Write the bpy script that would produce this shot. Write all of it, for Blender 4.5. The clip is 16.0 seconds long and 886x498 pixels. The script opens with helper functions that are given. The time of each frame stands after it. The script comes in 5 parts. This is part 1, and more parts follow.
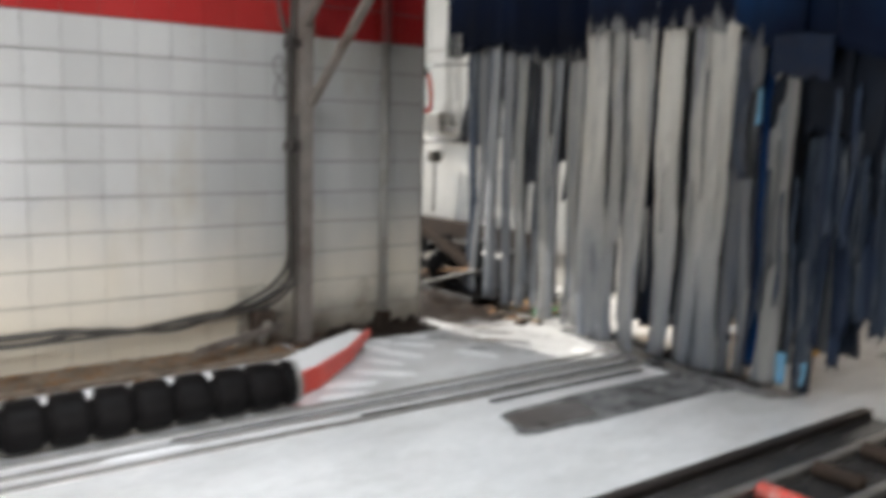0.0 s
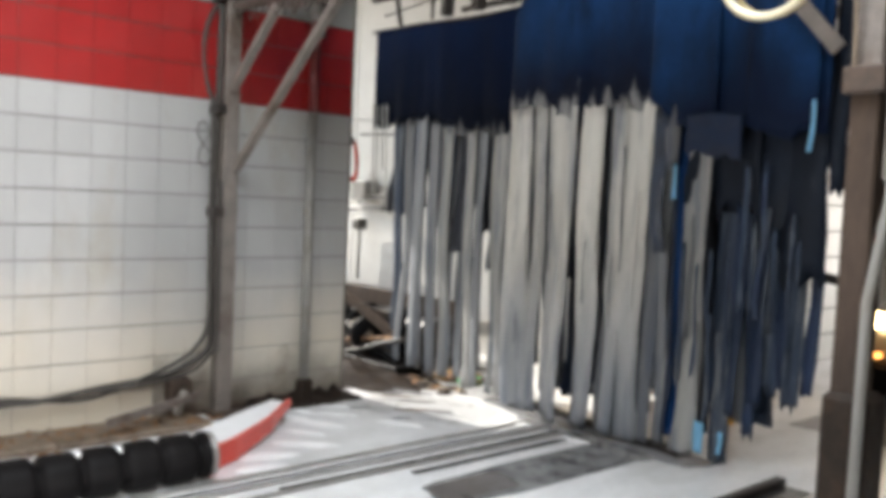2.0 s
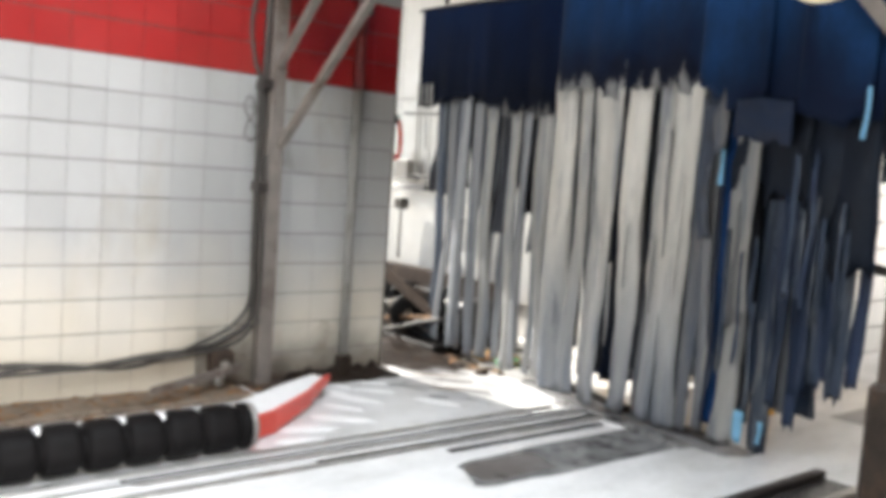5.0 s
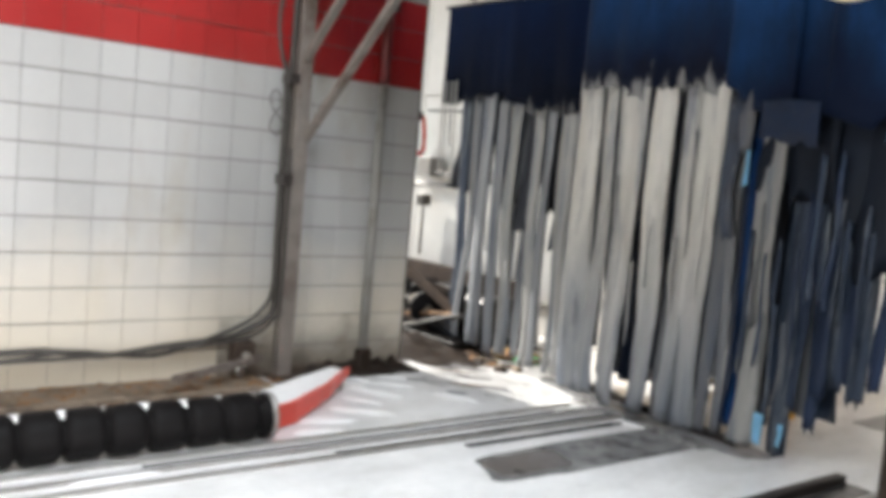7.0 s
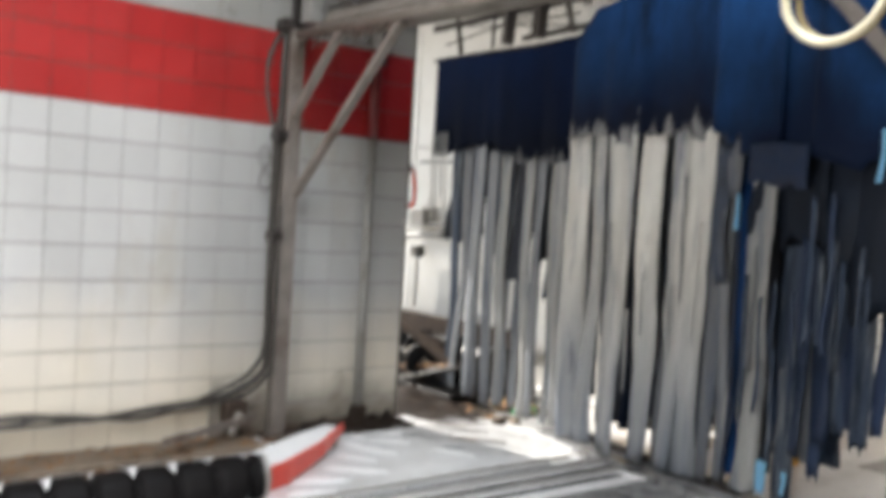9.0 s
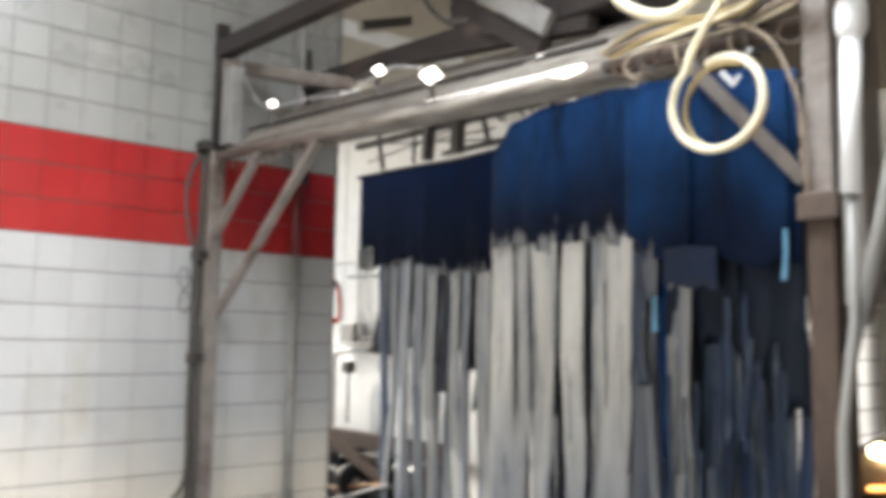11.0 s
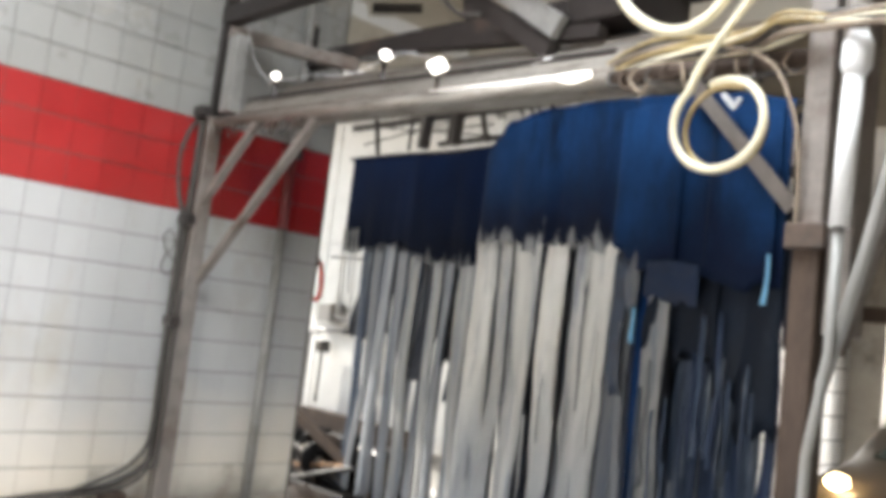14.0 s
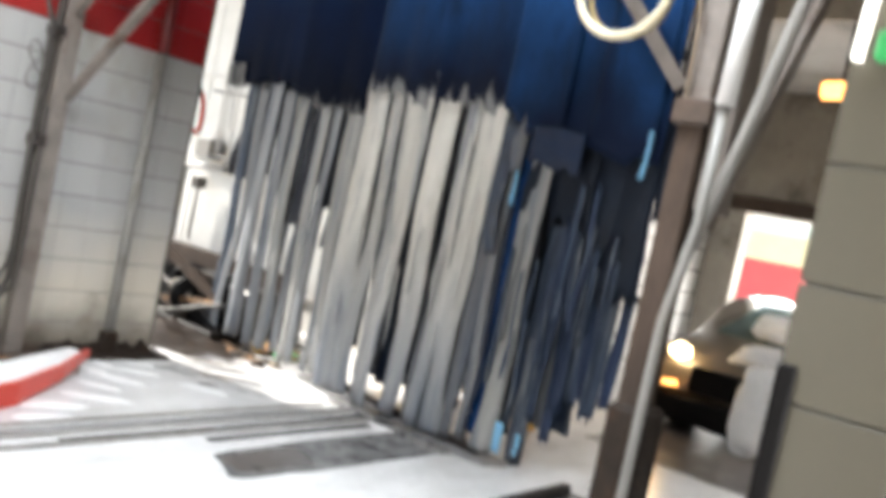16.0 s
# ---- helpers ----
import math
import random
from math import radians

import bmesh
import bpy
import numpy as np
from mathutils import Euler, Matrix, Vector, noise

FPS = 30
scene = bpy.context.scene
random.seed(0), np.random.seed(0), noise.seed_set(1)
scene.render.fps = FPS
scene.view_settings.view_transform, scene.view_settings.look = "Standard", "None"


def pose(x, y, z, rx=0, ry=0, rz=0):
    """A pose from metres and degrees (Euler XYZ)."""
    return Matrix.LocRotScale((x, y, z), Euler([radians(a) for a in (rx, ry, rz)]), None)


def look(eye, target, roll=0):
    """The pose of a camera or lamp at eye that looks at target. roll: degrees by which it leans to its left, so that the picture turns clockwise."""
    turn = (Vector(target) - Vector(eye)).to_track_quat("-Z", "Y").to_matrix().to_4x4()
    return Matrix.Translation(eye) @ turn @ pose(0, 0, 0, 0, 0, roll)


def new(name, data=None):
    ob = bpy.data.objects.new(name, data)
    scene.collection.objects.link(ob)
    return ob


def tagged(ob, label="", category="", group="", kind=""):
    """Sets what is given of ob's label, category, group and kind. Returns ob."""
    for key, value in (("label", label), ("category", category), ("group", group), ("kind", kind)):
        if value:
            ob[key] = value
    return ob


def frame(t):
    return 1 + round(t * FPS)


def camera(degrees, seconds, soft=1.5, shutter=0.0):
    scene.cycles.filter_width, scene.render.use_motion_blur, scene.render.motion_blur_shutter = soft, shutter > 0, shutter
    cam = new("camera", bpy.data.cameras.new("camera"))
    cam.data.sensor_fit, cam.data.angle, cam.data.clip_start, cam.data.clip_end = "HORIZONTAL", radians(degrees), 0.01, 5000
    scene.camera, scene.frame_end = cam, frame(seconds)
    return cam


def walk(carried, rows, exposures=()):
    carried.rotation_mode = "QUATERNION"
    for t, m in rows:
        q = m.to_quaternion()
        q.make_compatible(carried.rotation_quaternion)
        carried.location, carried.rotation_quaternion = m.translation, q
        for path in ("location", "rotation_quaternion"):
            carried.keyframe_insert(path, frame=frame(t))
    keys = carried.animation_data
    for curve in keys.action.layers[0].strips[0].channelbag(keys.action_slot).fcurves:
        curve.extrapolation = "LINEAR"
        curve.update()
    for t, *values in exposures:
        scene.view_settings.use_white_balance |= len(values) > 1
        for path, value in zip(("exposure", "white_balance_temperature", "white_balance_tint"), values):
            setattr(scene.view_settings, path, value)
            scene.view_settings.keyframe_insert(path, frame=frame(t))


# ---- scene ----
cam = camera(54.55, 16.0, soft=5.6, shutter=2.0)
walk(cam, [
    (0.0, pose(5.051, -0.968, 1.430, 82.07, -1.47, 53.40)),
    (0.5, pose(5.049, -0.972, 1.433, 83.86, -3.08, 51.49)),
    (1.0, pose(5.060, -0.977, 1.434, 86.01, -4.39, 50.59)),
    (1.5, pose(5.047, -0.970, 1.431, 85.92, -3.68, 50.02)),
    (2.0, pose(5.055, -0.967, 1.437, 86.74, -2.58, 48.47)),
    (2.5, pose(5.052, -0.973, 1.437, 86.98, -2.46, 48.78)),
    (3.0, pose(5.054, -0.972, 1.432, 87.48, -3.24, 49.21)),
    (3.5, pose(5.050, -0.975, 1.430, 86.86, -3.40, 49.64)),
    (4.0, pose(5.050, -0.976, 1.429, 86.14, -3.55, 50.15)),
    (6.5, pose(5.054, -0.977, 1.413, 84.95, -4.57, 52.49)),
    (7.0, pose(5.061, -0.992, 1.405, 85.20, -4.97, 52.68)),
    (7.5, pose(5.052, -0.985, 1.421, 85.11, -4.64, 52.91)),
    (8.0, pose(5.051, -0.981, 1.424, 85.37, -4.83, 53.30)),
    (10.5, pose(5.087, -0.863, 1.433, 95.02, -0.44, 49.64)),
    (11.0, pose(5.111, -0.870, 1.428, 96.13, -0.94, 48.44)),
    (11.5, pose(5.123, -0.881, 1.421, 95.79, -2.10, 46.08)),
    (12.0, pose(5.125, -0.882, 1.433, 96.01, -4.25, 45.93)),
    (12.5, pose(5.131, -0.886, 1.424, 97.13, -5.47, 45.48)),
    (13.0, pose(5.129, -0.903, 1.427, 97.16, -5.99, 45.52)),
    (13.5, pose(5.120, -0.892, 1.422, 96.89, -6.58, 46.34)),
    (14.0, pose(5.113, -0.903, 1.424, 95.62, -6.81, 46.67)),
    (14.5, pose(5.104, -0.895, 1.413, 94.74, -7.96, 46.15)),
    (15.0, pose(5.091, -0.910, 1.405, 91.74, -9.09, 44.65)),
    (15.2, pose(5.085, -0.922, 1.405, 90.26, -9.90, 43.35)),
    (15.5, pose(5.076, -0.940, 1.401, 89.21, -11.48, 40.03)),
    (16.0, pose(5.085, -0.885, 1.392, 87.35, -12.00, 38.62)),
], exposures=[(0.0, 0.26), (0.5, 0.25), (1.0, 0.50), (2.0, 0.65), (2.5, 0.73), (3.5, 0.92), (4.0, 0.95), (6.5, 0.82), (7.0, 0.72), (7.5, 0.66), (8.0, 0.70), (10.5, 0.67), (11.3, 1.12), (12.0, 1.14), (12.5, 1.04), (14.0, 0.98), (15.0, 1.05), (16.0, 1.13)])

# ---- world, sun, large lights ----
SUN_DIR = Vector((-0.785, -0.15, 0.545)).normalized()
world = bpy.data.worlds.new("sky")
scene.world = world
world.use_nodes = True
wn = world.node_tree
sky = wn.nodes.new("ShaderNodeTexSky")
sky.sky_type, sky.sun_disc = "NISHITA", False
sky.sun_elevation = math.asin(SUN_DIR.z)
sky.sun_rotation = math.atan2(SUN_DIR.x, SUN_DIR.y)
wn.links.new(sky.outputs[0], wn.nodes["Background"].inputs[0])
wn.nodes["Background"].inputs[1].default_value = 0.14

sun_data = bpy.data.lights.new("sun", "SUN")
sun_data.energy, sun_data.angle, sun_data.color = 5.0, radians(0.6), (1.0, 0.95, 0.87)
sun = new("sun", sun_data)
sun.matrix_world = look(SUN_DIR * 20, (0, 0, 0))


def area(name, eye, target, w, h, watts, colour):
    d = bpy.data.lights.new(name, "AREA")
    d.shape, d.size, d.size_y, d.energy, d.color = "RECTANGLE", w, h, watts, colour
    ob = new(name, d)
    ob.matrix_world = look(eye, target)
    return ob


# daylight in the entrance behind the camera and in the exit past the curtain
area("entrance_daylight", (1.9, -3.3, 1.0), (1.6, 0, 0.5), 3.2, 1.8, 58, (0.99, 0.96, 0.92))
# added side lamp with no known source, brightens the left wall
area("side_fill", (9.08, 0.20, 0.85), (0, 0.20, 0.4), 0.4, 1.5, 212, (0.98, 0.98, 0.98))
# added overhead lamp with no source in view, brightens floor and curtain
area("overhead_fill", (3.6, 0.2, 4.52), (3.6, 0.2, 0), 1.5, 2.0, 150, (0.90, 0.955, 1.0))
# added lamp with no source in view, brightens the passage
area("passage_fill", (6.0, 5.1, 4.52), (6.0, 5.1, 0), 1.9, 1.1, 18, (1.0, 0.97, 0.93))
area("exit_daylight", (2.4, 9.9, 1.6), (2.4, 0, 1.4), 3.2, 2.4, 130, (1.0, 0.96, 0.9))


# ---- materials ----
def mat(name, colour, rough=0.5, metal=0.0, var=0.25, scale=6.0, dirt=None, dirt_amount=0.0, dirt_scale=1.5, bump=0.15,
        fine=60.0, spread=0.0, translucent=0.0, coat=0.0, stretch=(1, 1, 1), spec=0.5):
    """Base colour with large stains and fine grain, roughness variation and bump."""
    m = bpy.data.materials.new(name)
    m.use_nodes = True
    nt = m.node_tree
    N, L = nt.nodes, nt.links
    b = N["Principled BSDF"]
    tc = N.new("ShaderNodeTexCoord")
    mp = N.new("ShaderNodeMapping")
    mp.inputs["Scale"].default_value = stretch
    geo = N.new("ShaderNodeNewGeometry")
    info = N.new("ShaderNodeObjectInfo")
    L.new(geo.outputs["Position"], mp.inputs["Vector"])
    n1 = N.new("ShaderNodeTexNoise")
    n1.inputs["Scale"].default_value, n1.inputs["Detail"].default_value, n1.inputs["Roughness"].default_value = scale, 6, 0.62
    n2 = N.new("ShaderNodeTexNoise")
    n2.inputs["Scale"].default_value, n2.inputs["Detail"].default_value = fine, 3
    for n in (n1, n2):
        L.new(mp.outputs[0], n.inputs["Vector"])
    mix = N.new("ShaderNodeMix")
    mix.data_type = "RGBA"
    dark = [c * (1 - var) for c in colour]
    light = [min(1, c * (1 + var)) for c in colour]
    mix.inputs[6].default_value, mix.inputs[7].default_value = (*dark, 1), (*light, 1)
    add = N.new("ShaderNodeMath")
    add.operation = "MULTIPLY_ADD"
    L.new(n2.outputs[0], add.inputs[0])
    add.inputs[1].default_value = 0.35
    L.new(n1.outputs[0], add.inputs[2])
    ramp = N.new("ShaderNodeMapRange")
    ramp.inputs[1].default_value, ramp.inputs[2].default_value = 0.40, 0.95
    L.new(add.outputs[0], ramp.inputs[0])
    L.new(ramp.outputs[0], mix.inputs[0])
    out = mix.outputs[2]
    if spread:
        hsv = N.new("ShaderNodeHueSaturation")
        mr = N.new("ShaderNodeMapRange")
        mr.inputs[3].default_value, mr.inputs[4].default_value = 1 - spread, 1 + spread
        L.new(info.outputs["Random"], mr.inputs[0])
        L.new(mr.outputs[0], hsv.inputs["Value"])
        L.new(out, hsv.inputs["Color"])
        out = hsv.outputs[0]
    if dirt:
        n3 = N.new("ShaderNodeTexNoise")
        n3.inputs["Scale"].default_value, n3.inputs["Detail"].default_value, n3.inputs["Roughness"].default_value = dirt_scale, 8, 0.7
        L.new(mp.outputs[0], n3.inputs["Vector"])
        r3 = N.new("ShaderNodeMapRange")
        r3.inputs[1].default_value, r3.inputs[2].default_value = 0.62 - 0.3 * dirt_amount, 0.82 - 0.3 * dirt_amount
        L.new(n3.outputs[0], r3.inputs[0])
        m3 = N.new("ShaderNodeMix")
        m3.data_type = "RGBA"
        L.new(r3.outputs[0], m3.inputs[0])
        L.new(out, m3.inputs[6])
        m3.inputs[7].default_value = (*dirt, 1)
        out = m3.outputs[2]
    L.new(out, b.inputs["Base Color"])
    rr = N.new("ShaderNodeMapRange")
    rr.inputs[3].default_value, rr.inputs[4].default_value = max(0.03, rough * 0.7), min(1, rough * 1.35)
    L.new(n1.outputs[0], rr.inputs[0])
    L.new(rr.outputs[0], b.inputs["Roughness"])
    b.inputs["Metallic"].default_value = metal
    b.inputs["Coat Weight"].default_value = coat
    b.inputs["Specular IOR Level"].default_value = spec
    if bump:
        bp = N.new("ShaderNodeBump")
        bp.inputs["Strength"].default_value, bp.inputs["Distance"].default_value = bump, 0.01
        L.new(add.outputs[0], bp.inputs["Height"])
        L.new(bp.outputs[0], b.inputs["Normal"])
    if translucent:
        tr = N.new("ShaderNodeBsdfTranslucent")
        L.new(out, tr.inputs[0])
        ms = N.new("ShaderNodeMixShader")
        ms.inputs[0].default_value = translucent
        L.new(b.outputs[0], ms.inputs[1])
        L.new(tr.outputs[0], ms.inputs[2])
        L.new(ms.outputs[0], N["Material Output"].inputs[0])
    return m


def glow(name, colour, strength):
    m = bpy.data.materials.new(name)
    m.use_nodes = True
    b = m.node_tree.nodes["Principled BSDF"]
    b.inputs["Base Color"].default_value = (*colour, 1)
    b.inputs["Emission Color"].default_value = (*colour, 1)
    b.inputs["Emission Strength"].default_value = strength
    return m


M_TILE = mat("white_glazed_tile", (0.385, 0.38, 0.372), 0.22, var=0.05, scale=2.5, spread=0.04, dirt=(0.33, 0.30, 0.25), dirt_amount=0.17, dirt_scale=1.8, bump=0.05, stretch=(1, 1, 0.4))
# tiles above the red band, darker and greyer
M_TILE_UP = mat("darker_upper_tile", (0.26, 0.252, 0.237), 0.28, var=0.07, scale=2.5, spread=0.05, dirt=(0.36, 0.33, 0.28), dirt_amount=0.2, bump=0.05)
M_RED = mat("red_glazed_tile", (0.305, 0.020, 0.020), 0.18, var=0.10, scale=2.5, spread=0.07, bump=0.05)
M_GROUT = mat("dark_grout", (0.10, 0.092, 0.08), 0.85, var=0.3, scale=9)
M_FLOOR = mat("wet_soapy_concrete", (0.84, 0.84, 0.84), 0.22, var=0.18, scale=2.6, dirt=(0.66, 0.66, 0.645), dirt_amount=0.42, dirt_scale=2.0, bump=0.22, fine=34, stretch=(1, 0.45, 1))
M_DARKFLOOR = mat("dark_wet_concrete", (0.045, 0.043, 0.042), 0.25, var=0.4, scale=4, dirt=(0.25, 0.25, 0.25), dirt_amount=0.1, bump=0.3)
M_STEEL = mat("galvanised_steel", (0.42, 0.41, 0.39), 0.42, metal=0.75, var=0.25, scale=8, dirt=(0.20, 0.16, 0.12), dirt_amount=0.25, dirt_scale=3)
M_STAIN = mat("stainless_steel", (0.27, 0.245, 0.215), 0.55, metal=0.5, var=0.38, scale=8, dirt=(0.105, 0.082, 0.062), dirt_amount=0.5, dirt_scale=9, bump=0.35, stretch=(0.35, 1, 3.0))
M_DARK = mat("dark_painted_steel", (0.030, 0.024, 0.022), 0.45, metal=0.2, var=0.35, scale=9, dirt=(0.13, 0.085, 0.06), dirt_amount=0.2)
M_RUST = mat("rusty_grey_steel", (0.21, 0.182, 0.162), 0.62, metal=0.2, var=0.3, scale=8, dirt=(0.095, 0.062, 0.045), dirt_amount=0.45, dirt_scale=3.5, bump=0.3)
M_BROWN = mat("rusty_brown_steel", (0.062, 0.044, 0.034), 0.75, metal=0.0, var=0.45, scale=7, dirt=(0.09, 0.062, 0.045), dirt_amount=0.35, dirt_scale=5, bump=0.4, spec=0.2, stretch=(1, 1, 0.35))
M_RUBBER = mat("black_rubber", (0.0072, 0.0064, 0.0066), 0.5, var=0.3, scale=9, bump=0.1, spec=0.08)
M_CABLE = mat("grey_cable_sheath", (0.055, 0.048, 0.042), 0.5, var=0.3, scale=12)
M_ORANGE = mat("faded_red_paint", (0.72, 0.075, 0.05), 0.4, var=0.15, scale=9, dirt=(0.7, 0.45, 0.4), dirt_amount=0.2, dirt_scale=8)
M_PLATE = mat("white_painted_plate", (0.75, 0.74, 0.73), 0.35, var=0.12, scale=7, dirt=(0.35, 0.33, 0.30), dirt_amount=0.1)
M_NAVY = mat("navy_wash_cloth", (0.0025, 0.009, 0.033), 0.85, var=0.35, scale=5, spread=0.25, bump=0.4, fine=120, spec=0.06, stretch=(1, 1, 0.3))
M_BLUE = mat("blue_wash_cloth", (0.006, 0.042, 0.150), 0.85, var=0.35, scale=5, spread=0.22, bump=0.4, fine=120, spec=0.15, stretch=(1, 1, 0.3))
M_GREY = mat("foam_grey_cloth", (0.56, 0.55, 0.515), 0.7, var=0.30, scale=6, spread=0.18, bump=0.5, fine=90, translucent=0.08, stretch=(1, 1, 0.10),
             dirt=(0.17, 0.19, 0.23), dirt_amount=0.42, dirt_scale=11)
M_ASHEN = mat("ashen_cloth", (0.26, 0.258, 0.25), 0.7, var=0.34, scale=6, spread=0.15, bump=0.5, fine=90, translucent=0.06, stretch=(1, 1, 0.09),
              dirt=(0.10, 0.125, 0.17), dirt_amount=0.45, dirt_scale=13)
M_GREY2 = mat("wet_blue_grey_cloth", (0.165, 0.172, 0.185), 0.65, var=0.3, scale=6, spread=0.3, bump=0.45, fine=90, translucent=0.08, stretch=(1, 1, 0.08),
              dirt=(0.06, 0.078, 0.115), dirt_amount=0.4, dirt_scale=14)
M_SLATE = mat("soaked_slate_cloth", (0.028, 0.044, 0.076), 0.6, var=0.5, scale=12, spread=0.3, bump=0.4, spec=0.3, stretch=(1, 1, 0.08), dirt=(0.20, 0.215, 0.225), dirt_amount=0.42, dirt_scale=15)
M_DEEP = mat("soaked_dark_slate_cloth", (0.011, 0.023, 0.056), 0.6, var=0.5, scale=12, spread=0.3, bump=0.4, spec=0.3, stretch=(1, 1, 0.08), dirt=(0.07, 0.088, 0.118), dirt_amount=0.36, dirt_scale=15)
# dark grey cloth that gives the shade between the hanging strips
M_SHADOW = mat("dark_grey_gap_cloth", (0.030, 0.033, 0.043), 0.65, var=0.5, scale=10, spread=0.3, bump=0.4, spec=0.2, stretch=(1, 1, 0.08), dirt=(0.085, 0.09, 0.10), dirt_amount=0.35, dirt_scale=13)
M_SMOKE = mat("near_black_cloth", (0.006, 0.010, 0.019), 0.65, var=0.5, scale=6, spread=0.2, bump=0.4, spec=0.2, stretch=(1, 1, 0.3), dirt=(0.018, 0.021, 0.029), dirt_amount=0.25, dirt_scale=7)
M_PALE = mat("pale_blue_cloth", (0.22, 0.50, 0.72), 0.6, var=0.2, scale=9, bump=0.3, translucent=0.3)
M_WHITE = mat("white_paint", (0.76, 0.75, 0.72), 0.45, var=0.08, scale=5, dirt=(0.4, 0.37, 0.33), dirt_amount=0.15)
M_BEIGE = mat("beige_panel", (0.46, 0.41, 0.33), 0.55, var=0.12, scale=3, dirt=(0.25, 0.21, 0.16), dirt_amount=0.3)
M_DULL = mat("grimy_brown_grey_render", (0.34, 0.31, 0.265), 0.75, var=0.25, scale=2.5, dirt=(0.10, 0.085, 0.07), dirt_amount=0.35, dirt_scale=2.2)
M_CEIL = mat("grimy_ceiling", (0.52, 0.50, 0.47), 0.7, var=0.2, scale=2, dirt=(0.14, 0.12, 0.10), dirt_amount=0.3)
M_HOSE = mat("yellowed_clear_hose", (0.84, 0.77, 0.58), 0.22, var=0.1, scale=10, translucent=0.25, bump=0.05)
M_HOSE2 = mat("amber_clear_hose", (0.42, 0.32, 0.16), 0.25, var=0.2, scale=10, translucent=0.25, bump=0.05)
M_YELLOW = mat("yellow_paint", (0.75, 0.42, 0.06), 0.45, var=0.2, scale=9, dirt=(0.2, 0.12, 0.05), dirt_amount=0.3, dirt_scale=7)
M_LEAF = mat("brown_debris", (0.30, 0.15, 0.06), 0.8, var=0.6, scale=22, spread=0.4, dirt=(0.05, 0.035, 0.025), dirt_amount=0.5, dirt_scale=14)
M_KERB = mat("dirty_concrete_kerb", (0.22, 0.17, 0.125), 0.75, var=0.35, scale=9, dirt=(0.07, 0.05, 0.035), dirt_amount=0.4, dirt_scale=5, bump=0.5)
M_MUD = mat("wet_dark_mud", (0.024, 0.017, 0.013), 0.6, var=0.5, scale=12, dirt=(0.06, 0.036, 0.022), dirt_amount=0.3, dirt_scale=9, bump=0.8, spec=0.15)
M_OLIVE = mat("olive_beige_tile", (0.080, 0.070, 0.048), 0.45, var=0.06, scale=3, spread=0.03, bump=0.05)
M_CAR = mat("bronze_car_paint", (0.15, 0.125, 0.10), 0.3, var=0.1, scale=3, coat=0.8, bump=0.0)
M_SIGN = mat("red_sign_face", (0.72, 0.15, 0.16), 0.35, var=0.08, scale=4, bump=0.0, translucent=0.4)
M_GREEN = mat("green_plastic", (0.02, 0.30, 0.08), 0.4, var=0.2, scale=9)
M_SIGNTOP = mat("pale_yellow_sign", (0.88, 0.84, 0.58), 0.4, var=0.1, scale=4, bump=0.0, translucent=0.4)
M_LAMP = glow("led_white", (1.0, 0.96, 0.88), 3.2)
M_GLOW = glow("glow_white", (1.0, 0.96, 0.88), 1.5)
M_PIPE = mat("grey_painted_pipe", (0.27, 0.26, 0.245), 0.5, var=0.15, scale=6, dirt=(0.2, 0.17, 0.14), dirt_amount=0.3)
M_PIPEWALL = mat("dull_white_pipe", (0.24, 0.23, 0.215), 0.5, var=0.15, scale=6, dirt=(0.13, 0.11, 0.09), dirt_amount=0.35, dirt_scale=4)
M_PIPERED = mat("dark_red_pipe", (0.115, 0.010, 0.010), 0.4, var=0.2, scale=6, dirt=(0.05, 0.012, 0.010), dirt_amount=0.3, dirt_scale=4)
M_FOAM = mat("white_soap_foam", (0.92, 0.92, 0.92), 0.6, var=0.06, scale=14, bump=0.6, fine=160)
M_VINYL = mat("wet_vinyl_flap", (0.035, 0.050, 0.080), 0.5, var=0.4, scale=7, translucent=0.2, dirt=(0.20, 0.22, 0.25), dirt_amount=0.25, dirt_scale=6)
M_TILE_DIRTY = mat("grimy_tile", (0.53, 0.49, 0.42), 0.4, var=0.10, scale=4, spread=0.05, dirt=(0.25, 0.20, 0.15), dirt_amount=0.3, dirt_scale=3, bump=0.1)
M_WETPATCH = mat("wet_grey_patch", (0.24, 0.24, 0.24), 0.22, var=0.4, scale=5, dirt=(0.06, 0.06, 0.062), dirt_amount=0.55, dirt_scale=6, bump=0.2)
M_DAMP = mat("damp_floor_film", (0.36, 0.36, 0.37), 0.18, var=0.35, scale=5, dirt=(0.13, 0.13, 0.14), dirt_amount=0.4, dirt_scale=5, bump=0.15)
M_PUDDLE = mat("soapy_water_film", (0.78, 0.78, 0.78), 0.28, var=0.08, scale=3, coat=1.0, bump=0.05, fine=30)
M_DARKWET = mat("dirty_wet_concrete", (0.12, 0.105, 0.10), 0.3, var=0.4, scale=3, dirt=(0.24, 0.23, 0.23), dirt_amount=0.3, dirt_scale=2.5, bump=0.2)
M_HEAD = glow("headlamp_warm", (1.0, 0.72, 0.36), 14.0)
M_AMBER = glow("amber_lamp", (1.0, 0.42, 0.10), 2.6)
M_GLASS = bpy.data.materials.new("car_glass")
M_GLASS.use_nodes = True
M_GLASS.node_tree.nodes["Principled BSDF"].inputs["Base Color"].default_value = (0.30, 0.42, 0.41, 1)
M_GLASS.node_tree.nodes["Principled BSDF"].inputs["Roughness"].default_value = 0.12
M_GLASS.node_tree.nodes["Principled BSDF"].inputs["Transmission Weight"].default_value = 0.6


